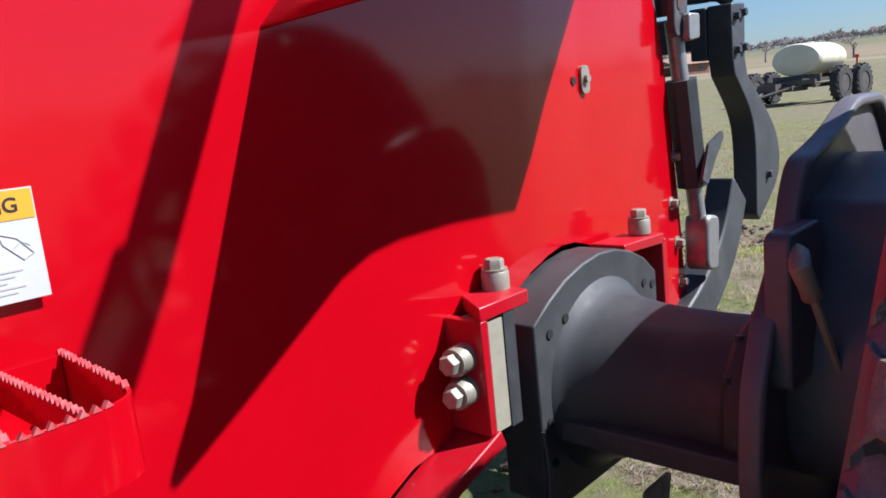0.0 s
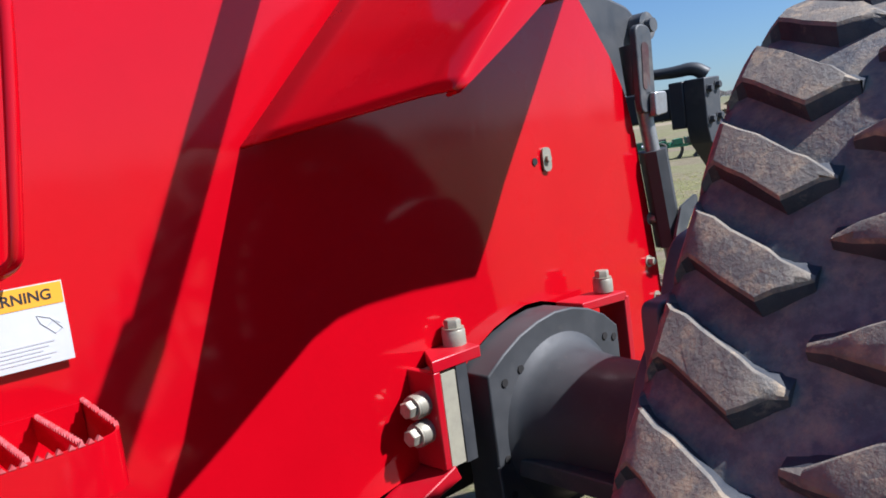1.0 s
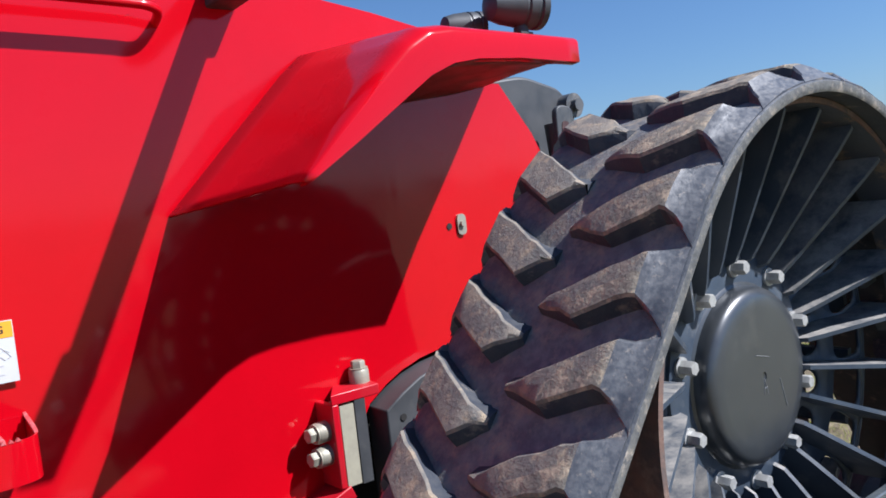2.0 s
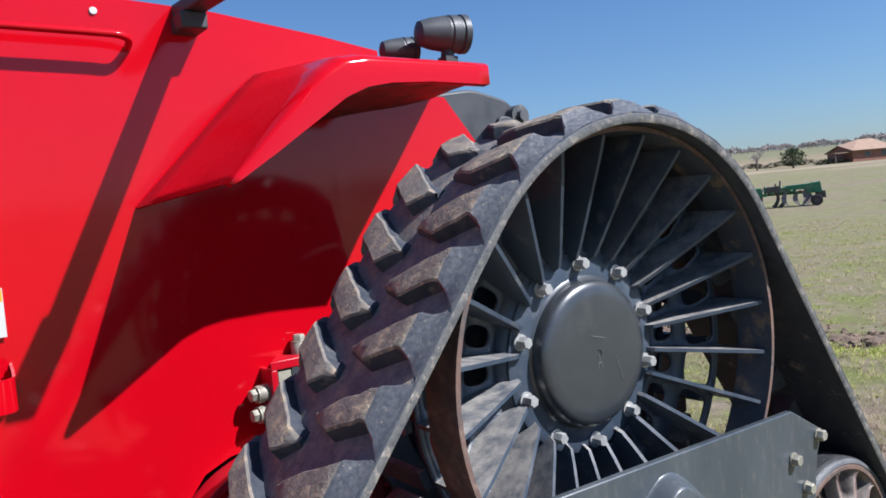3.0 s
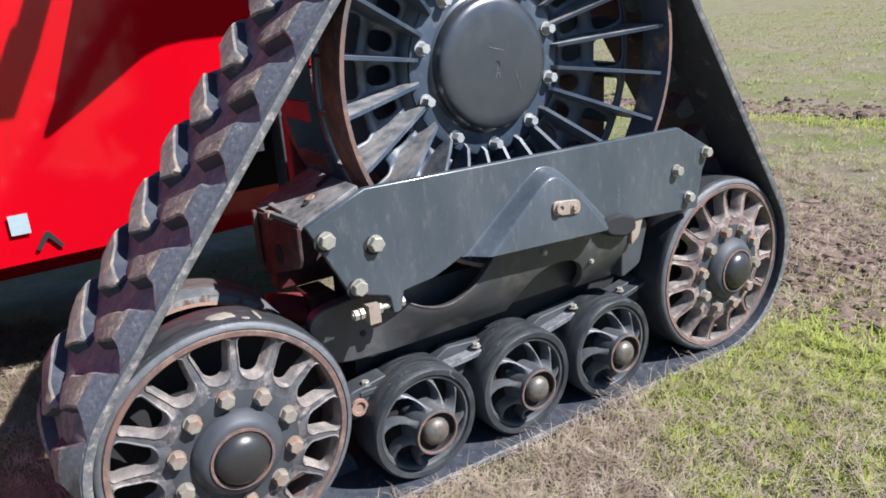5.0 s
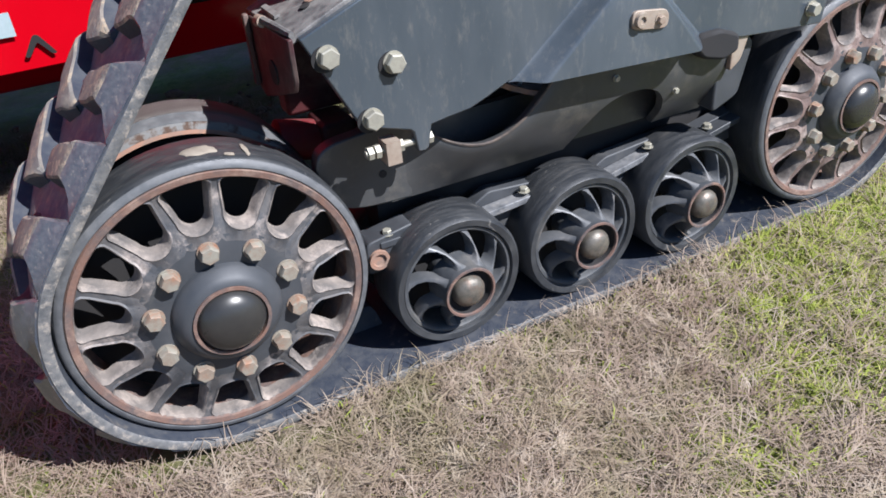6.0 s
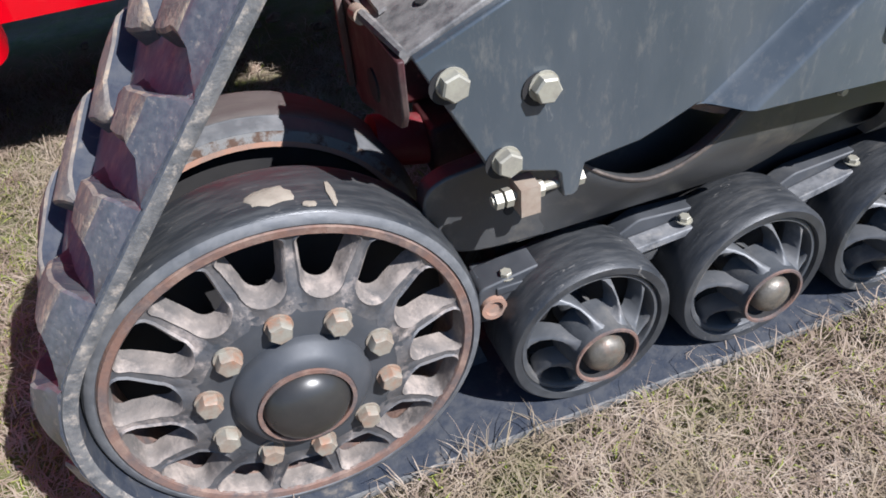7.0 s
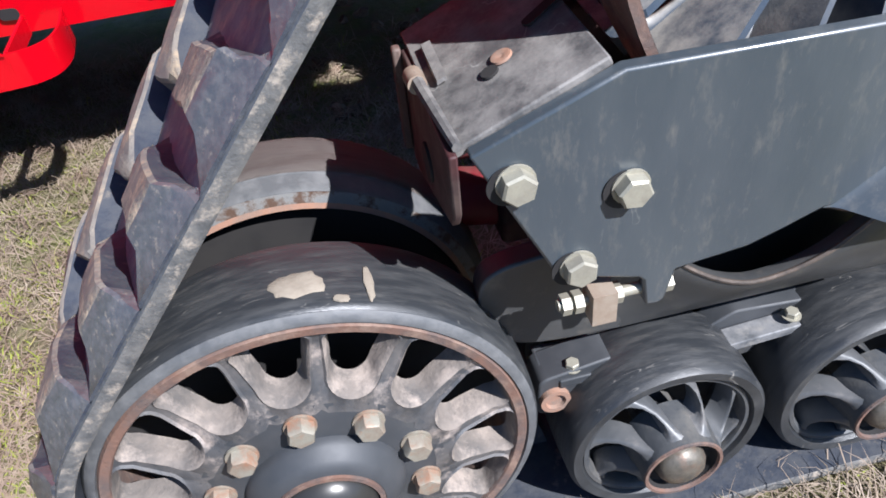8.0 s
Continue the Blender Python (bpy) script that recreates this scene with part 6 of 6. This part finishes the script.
for k in range(34):
    x, y, z = far_place(rnd.uniform(-82, -18), rnd.uniform(95, 150))
    bare_tree(g, x, y, z, rnd.uniform(7, 11), rnd)
tagged(part("far_woods", g, TWIG, smooth=0), "leafless winter trees round the field", "trees", "", "stuff")
for az, r, h in ((31.6, 190, 8.0), (14.6, 190, 8.5), (19.8, 250, 9)):
    g = Shape()
    x, y, z = far_place(az, r)
    bare_tree(g, 0, 0, 0, h, rnd)
    tr = thing("bare_tree", "leafless grey-brown tree at the field edge", "tree", "bare trees", at=pose(x, y, z))
    part("trunk", Shape().tube([(0, 0, -0.3), (0, 0, h * 0.2), (0.1, 0, h * 0.36)], [h * 0.028, h * 0.024, h * 0.018], 8), BARK, tr)
    part("crown", g, TWIG, tr, smooth=0)

# low scrub on the bank behind the field
SCRUB = surface("olive_scrub", (0.165, 0.145, 0.092), (0.23, 0.195, 0.135), 1.0, rough=0.9)
g = Shape()
for _ in range(2600):
    az = rnd.uniform(28.2, 33.6)
    x, y, z = far_place(az, 226 + rnd.gauss(0, 3) + 6 * math.sin(az * 3))
    top = 0.3 + 0.8 * abs(math.sin(az * 1.9 + 0.5))
    c = Vector((x, y, z + top * rnd.random() ** 0.7))
    g.put([c + Vector((rnd.uniform(-0.6, 0.6), rnd.uniform(-0.6, 0.6), rnd.uniform(-0.35, 0.35))) for _ in range(4)], [(0, 1, 2), (0, 2, 3)])
tagged(part("scrub", g, SCRUB, smooth=0), "low olive-brown scrub along the bank behind the field", "shrubs", "", "stuff")

# dark evergreen near the house
x, y, z = far_place(29.3, 170)
tr = thing("evergreen_tree", "dark green cedar tree beside the brick house", "tree", at=pose(x, y, z))
part("trunk", Shape().tube([(0, 0, -0.3), (0, 0, 1.6), (0, 0, 4.0)], [0.22, 0.18, 0.08], 8), BARK, tr)
g = Shape()
for _ in range(1100):
    zz = rnd.uniform(0.6, 3.9)
    rr = (1.0 - (abs(zz - 2.1) / 2.2) ** 1.6) * 2.7 * math.sqrt(rnd.random()) * rnd.uniform(0.7, 1.15)
    a = rnd.uniform(0, 6.283)
    c = Vector((rr * math.cos(a), rr * math.sin(a), zz))
    s = rnd.uniform(0.12, 0.32)
    pts = [c + Vector((rnd.uniform(-s, s), rnd.uniform(-s, s), rnd.uniform(-s, s))) for _ in range(4)]
    g.put(pts, [(0, 1, 2), (0, 2, 3)])
part("crown", g, CEDAR, tr, smooth=0)

# brick house
x, y, z = far_place(24.35, 205)
house = thing("brick_house", "low brick farmhouse with a tan shingle roof", "house", at=pose(x, y, z, 0, 0, 148))
g = Shape().box(-0.6, 9, -5.0, 5.0, -0.5, 2.5)
g.put([(9.0, -5.0, 2.5), (9.0, 5.0, 2.5), (9.0, 0, 3.7)], [(0, 1, 2)])
part("wall", g, BRICK, house)
g = Shape().put([(-1.2, -5.7, 2.35), (9.5, -5.7, 2.35), (9.5, 5.7, 2.35), (-1.2, 5.7, 2.35), (9.5, 0, 3.85), (4.6, 0, 4.95), (1.2, 0, 4.95)], [(0, 1, 5, 6), (1, 4, 5), (2, 3, 6, 5), (4, 2, 5), (3, 0, 6)])
part("roof", g, ROOF, house, "tan shingle roof", thick=0.15, smooth=0)
for k, wx in enumerate((1.8, 5.6)):
    for yy in (-5.03, 5.03):
        w = part("window", Shape().box(wx - 0.75, wx + 0.75, yy - 0.05, yy + 0.05, 0.8, 2.1), ROOF, house)
        part("pane", Shape().box(wx - 0.62, wx + 0.62, yy - 0.08, yy + 0.08, 0.92, 1.98), HUB, w)
part("porch_roof", Shape().box(9.0, 13.0, 1.0, 4.6, 2.0, 2.2), ROOF, house)
for px, py in ((12.6, 1.2), (12.6, 4.2), (10.6, 1.2)):
    part("porch_post", Shape().box(px, px + 0.2, py, py + 0.2, -0.5, 2.05), BARK, house)
g = Shape()
for _ in range(420):
    c = Vector((rnd.uniform(9.6, 14.5), rnd.uniform(-2.5, 3.5), 0.9 * rnd.random()))
    g.put([c + Vector((rnd.uniform(-0.4, 0.4), rnd.uniform(-0.4, 0.4), rnd.uniform(-0.3, 0.3))) for _ in range(4)], [(0, 1, 2), (0, 2, 3)])
tagged(part("scrub", g.move(pose(x, y, z, 0, 0, 148)), SCRUB, smooth=0), "low brown shrubs beside the brick house", "shrubs", "", "stuff")

# pale metal shed
x, y, z = far_place(37.3, 130)
shed = thing("metal_shed", "small low pale metal shed", "shed", at=pose(x, y, z, 0, 0, 130))
part("wall", Shape().box(-1.5, 1.5, -2, 2, -0.2, 0.7), STEEL_ROOF, shed)
part("roof", Shape().prism([(-1.65, 0.66), (1.65, 0.66), (1.4, 1.2), (-1.4, 1.2)], -2.2, 2.2), STEEL_ROOF, shed, "pale metal roof")

# radio mast
x, y, z = far_place(38.05, 480)
mast = thing("radio_mast", "thin grey radio mast on the skyline", "mast", at=pose(x, y, z))
part("mast_tube", Shape().tube([(0, 0, -1), (0, 0, 25)], 0.20, 6), TWIG, mast)


def farm_wheel(parent, x, y, z, r, w, rim_mat):
    """A lugged tyre with a rim, axle along y."""
    g = Shape().lathe([(r * 0.55, y - w / 2), (r * 0.9, y - w / 2), (r, y - w * 0.3), (r, y + w * 0.3), (r * 0.9, y + w / 2), (r * 0.55, y + w / 2)], 28, x, z, caps=False)
    for k in range(18):
        a = 2 * math.pi * k / 18
        for s in (-1, 1):
            b = a + (0.17 if s > 0 else 0)
            g.put([(x + q * r * math.cos(b + e), y + s * yy * w, z + q * r * math.sin(b + e)) for q in (0.97, 1.05) for e, yy in ((-0.07, 0.0), (0.05, 0.0), (0.20, 0.46), (0.08, 0.46))],
                  [(0, 1, 2, 3), (7, 6, 5, 4), (0, 4, 5, 1), (1, 5, 6, 2), (2, 6, 7, 3), (3, 7, 4, 0)])
    tyre = part("wheel", g, BIGTYRE, parent, smooth=30)
    part("rim", Shape().lathe([(r * 0.56, y - w * 0.42), (r * 0.5, y - w * 0.2), (r * 0.15, y - w * 0.15), (0.02, y - w * 0.2)], 24, x, z).lathe([(r * 0.56, y + w * 0.42), (r * 0.5, y + w * 0.2), (r * 0.15, y + w * 0.15), (0.02, y + w * 0.2)], 24, x, z), rim_mat, tyre)


# tank trailer
tank = thing("tank_trailer", "cream poly tank on a dark trailer with big lugged tyres", "trailer", at=pose(45.0, 14.35, float(rise(np.array(45.0), np.array(14.35))), 0, 0, -9))
rings = []
for u, k in ((-1.62, 0.30), (-1.60, 0.80), (-1.54, 0.93), (-1.42, 0.985), (-1.30, 1.0), (1.3, 1.0), (1.42, 0.985), (1.54, 0.93), (1.60, 0.80), (1.62, 0.30)):
    rings.append([(u, 1.38 * k * math.cos(a), 2.32 + 0.86 * k * math.sin(a)) for a in np.linspace(0, 2 * math.pi, 49)[:-1]])
part("tank", Shape().loft(rings), CREAM, tank, "cream elliptical poly tank", smooth=30)
part("tank_lid", Shape().lathe([(0.25, 0), (0.25, 0.08), (0.02, 0.10)], 20).move(pose(0.0, 0, 3.15, 90)), CREAM, tank)
for u in (-0.7, 0.7):
    part("tank_strap", Shape().loft([[(u + w, 1.39 * math.cos(a), 2.32 + 0.87 * math.sin(a)) for w in (-0.04, 0.04)] for a in np.linspace(-0.3, math.pi + 0.3, 30)], closed=False), CREAM, tank)
part("trailer_frame", Shape().box(-2.4, 2.2, -0.8, -0.65, 1.10, 1.32).box(-2.4, 2.2, 0.65, 0.8, 1.10, 1.32).box(-1.5, -1.3, -1.3, 1.3, 1.10, 1.50).box(1.2, 1.4, -1.3, 1.3, 1.10, 1.50).box(-2.5, -2.3, -1.5, 1.5, 1.0, 1.25), SHANK, tank)
part("hitch_gear", Shape().box(-2.9, -1.2, -0.5, 0.5, 0.70, 0.95).box(-3.3, -2.6, 0.2, 1.2, 0.55, 1.15).box(-2.2, -0.4, -1.4, -1.2, 0.82, 1.0), SHANK, tank)
part("drawbar", Shape().tube([(-2.4, -0.7, 1.0), (-4.4, 0.9, 0.45)], 0.08, 8).tube([(-2.4, 0.7, 1.0), (-4.4, 0.9, 0.45)], 0.08, 8), SHANK, tank)
for wx, wy, wr in ((-0.75, -2.05, 0.90), (1.0, -2.30, 0.90), (-0.75, 2.85, 0.90), (1.0, 2.75, 0.90)):
    farm_wheel(tank, wx, wy, wr, wr, 0.50, SHANK)
for wx, wy in ((-0.75, 2.85), (1.0, 2.75)):
    part("axle_beam", Shape().tube([(wx, -2.1, 0.92), (wx, wy, 0.92)], 0.1, 8), SHANK, tank)
part("marker_post", Shape().tube([(1.9, -1.7, 1.3), (1.9, -1.7, 2.15)], 0.05, 6).box(1.85, 1.95, -1.8, -1.6, 2.15, 2.32), RED, tank)

# green cultivator
imp = thing("plough", "low green plough with dark curved legs and small wheels", "implement", at=pose(40.7, 24.33, float(rise(np.array(40.7), np.array(24.33))), 0, 0, -54))
for y0, x0, x1 in ((-0.9, -5.4, 0.4), (0.3, -5.4, 3.3), (1.4, -2.4, 3.0)):
    part("frame_bar", Shape().box(x0, x1, y0 - 0.06, y0 + 0.06, 0.68, 0.79), IMPLEMENT, imp)
for bx in (-5.3, -4.1, -2.9, -1.6, -0.5, 0.6, 1.8, 2.9):
    part("cross_bar", Shape().box(bx, bx + 0.12, -0.95, 1.45 if -2.5 < bx < 2.8 else 0.35, 0.80, 0.90), IMPLEMENT, imp)
for bx, w, z0, h, m in ((-3.6, 1.5, 0.80, 0.34, IMPLEMENT), (-2.3, 1.1, 0.78, 0.40, IMPLEMENT), (-3.1, 1.0, 1.08, 0.18, SHANK), (-1.7, 0.9, 1.0, 0.24, SHANK), (-0.95, 0.5, 0.80, 0.30, IMPLEMENT), (-0.1, 0.55, 0.84, 0.34, IMPLEMENT),
                        (0.75, 0.8, 0.86, 0.38, SHANK), (1.35, 0.7, 0.80, 0.34, IMPLEMENT), (2.1, 1.3, 0.95, 0.30, IMPLEMENT), (2.9, 0.8, 0.72, 0.60, IMPLEMENT), (3.3, 0.4, 0.40, 0.40, SHANK)):
    part("folding_gear", Shape().prism([(bx - w / 2, z0), (bx + w / 2, z0), (bx + w * 0.40, z0 + h), (bx - w * 0.44, z0 + h * 0.85)], rnd.uniform(-0.9, -0.3), rnd.uniform(0.2, 0.8)), m, imp)
for bx in (-2.75, -1.9, -1.05, -0.15, 0.75, 1.1):
    c_line = smoothed([(bx - 0.05, -0.5, 0.95), (bx + 0.22, -0.5, 0.90), (bx + 0.30, -0.5, 0.50), (bx + 0.12, -0.5, 0.12), (bx - 0.02, -0.5, 0.02)], 2)
    part("plough_leg", Shape().tube(c_line, [0.07 + 0.05 * k / (len(c_line) - 1) for k in range(len(c_line))], 8), SHANK, imp)
part("lift_cylinder", Shape().tube([(-2.2, -1.05, 0.92), (-1.3, -1.05, 0.99)], 0.085, 10), STEEL_ROOF, imp)
for bx, h in ((-3.9, 1.28), (1.15, 1.52), (0.9, 1.36), (-1.5, 1.42), (2.8, 1.3)):
    part("upright", Shape().tube([(bx, -0.3, 0.8), (bx + 0.05, -0.2, h)], 0.05, 6), SHANK, imp)
for k in range(26):
    bx, by, h = rnd.uniform(-4.2, 3.2), rnd.uniform(-0.9, 1.2), rnd.uniform(0.05, 0.42)
    part("shank_spring", Shape().tube([(bx, by, 0.80), (bx + rnd.uniform(-0.2, 0.2), by + 0.15, 0.82 + h), (bx + rnd.uniform(-0.35, 0.35), by + 0.3, 0.80 + h * 0.6)], 0.055, 6), rnd.choice((SHANK, IMPLEMENT, SHANK)), imp)
part("hydraulic_cylinder", Shape().tube([(-2.6, 0.1, 1.1), (-0.7, 0.2, 1.18)], 0.07, 8), SHANK, imp)
shank_line = smoothed([(0, 0, 0.74), (0, 0.42, 0.78), (0, 0.52, 0.42), (0, 0.24, 0.10), (0, -0.12, 0.0)], 2)
shank_mesh = Shape().tube(shank_line, 0.075, 6).mesh("shank", SHANK)
for k in range(9):
    part("shank", shank_mesh, SHANK, imp, at=pose(-5.2 + 0.36 * k, (-0.9, 0.3, 1.2)[k % 3], 0))
SHARE = surface("worn_share_steel", (0.26, 0.22, 0.175), (0.16, 0.135, 0.11), 6.0, rough=0.5, metal=0.2)
for bx, way in ((1.35, 1), (1.95, 1), (2.40, -1), (2.62, -1)):
    rings = []
    for a in np.linspace(-1.25, 1.35, 12):
        wide = 0.10 * math.cos(a * 0.95) + 0.03
        c = [(bx + way * (0.34 - 0.40 * math.cos(a)) + o, -0.75 + 0.18 * math.sin(a) + q, 0.46 + 0.44 * math.sin(a)) for o, q in ((-wide, 0.0), (wide, 0.0), (wide, 0.05), (-wide, 0.05))]
        rings.append(c)
    part("mouldboard", Shape().loft(rings), SHARE, imp, "worn tan steel mouldboard", smooth=30)
for wx, wy, wr, m in ((-2.3, -1.25, 0.36, YELLOW), (-3.3, -0.9, 0.34, SHANK), (2.95, -1.1, 0.30, SHANK)):
    farm_wheel(imp, wx, wy, wr, wr, 0.24, m)
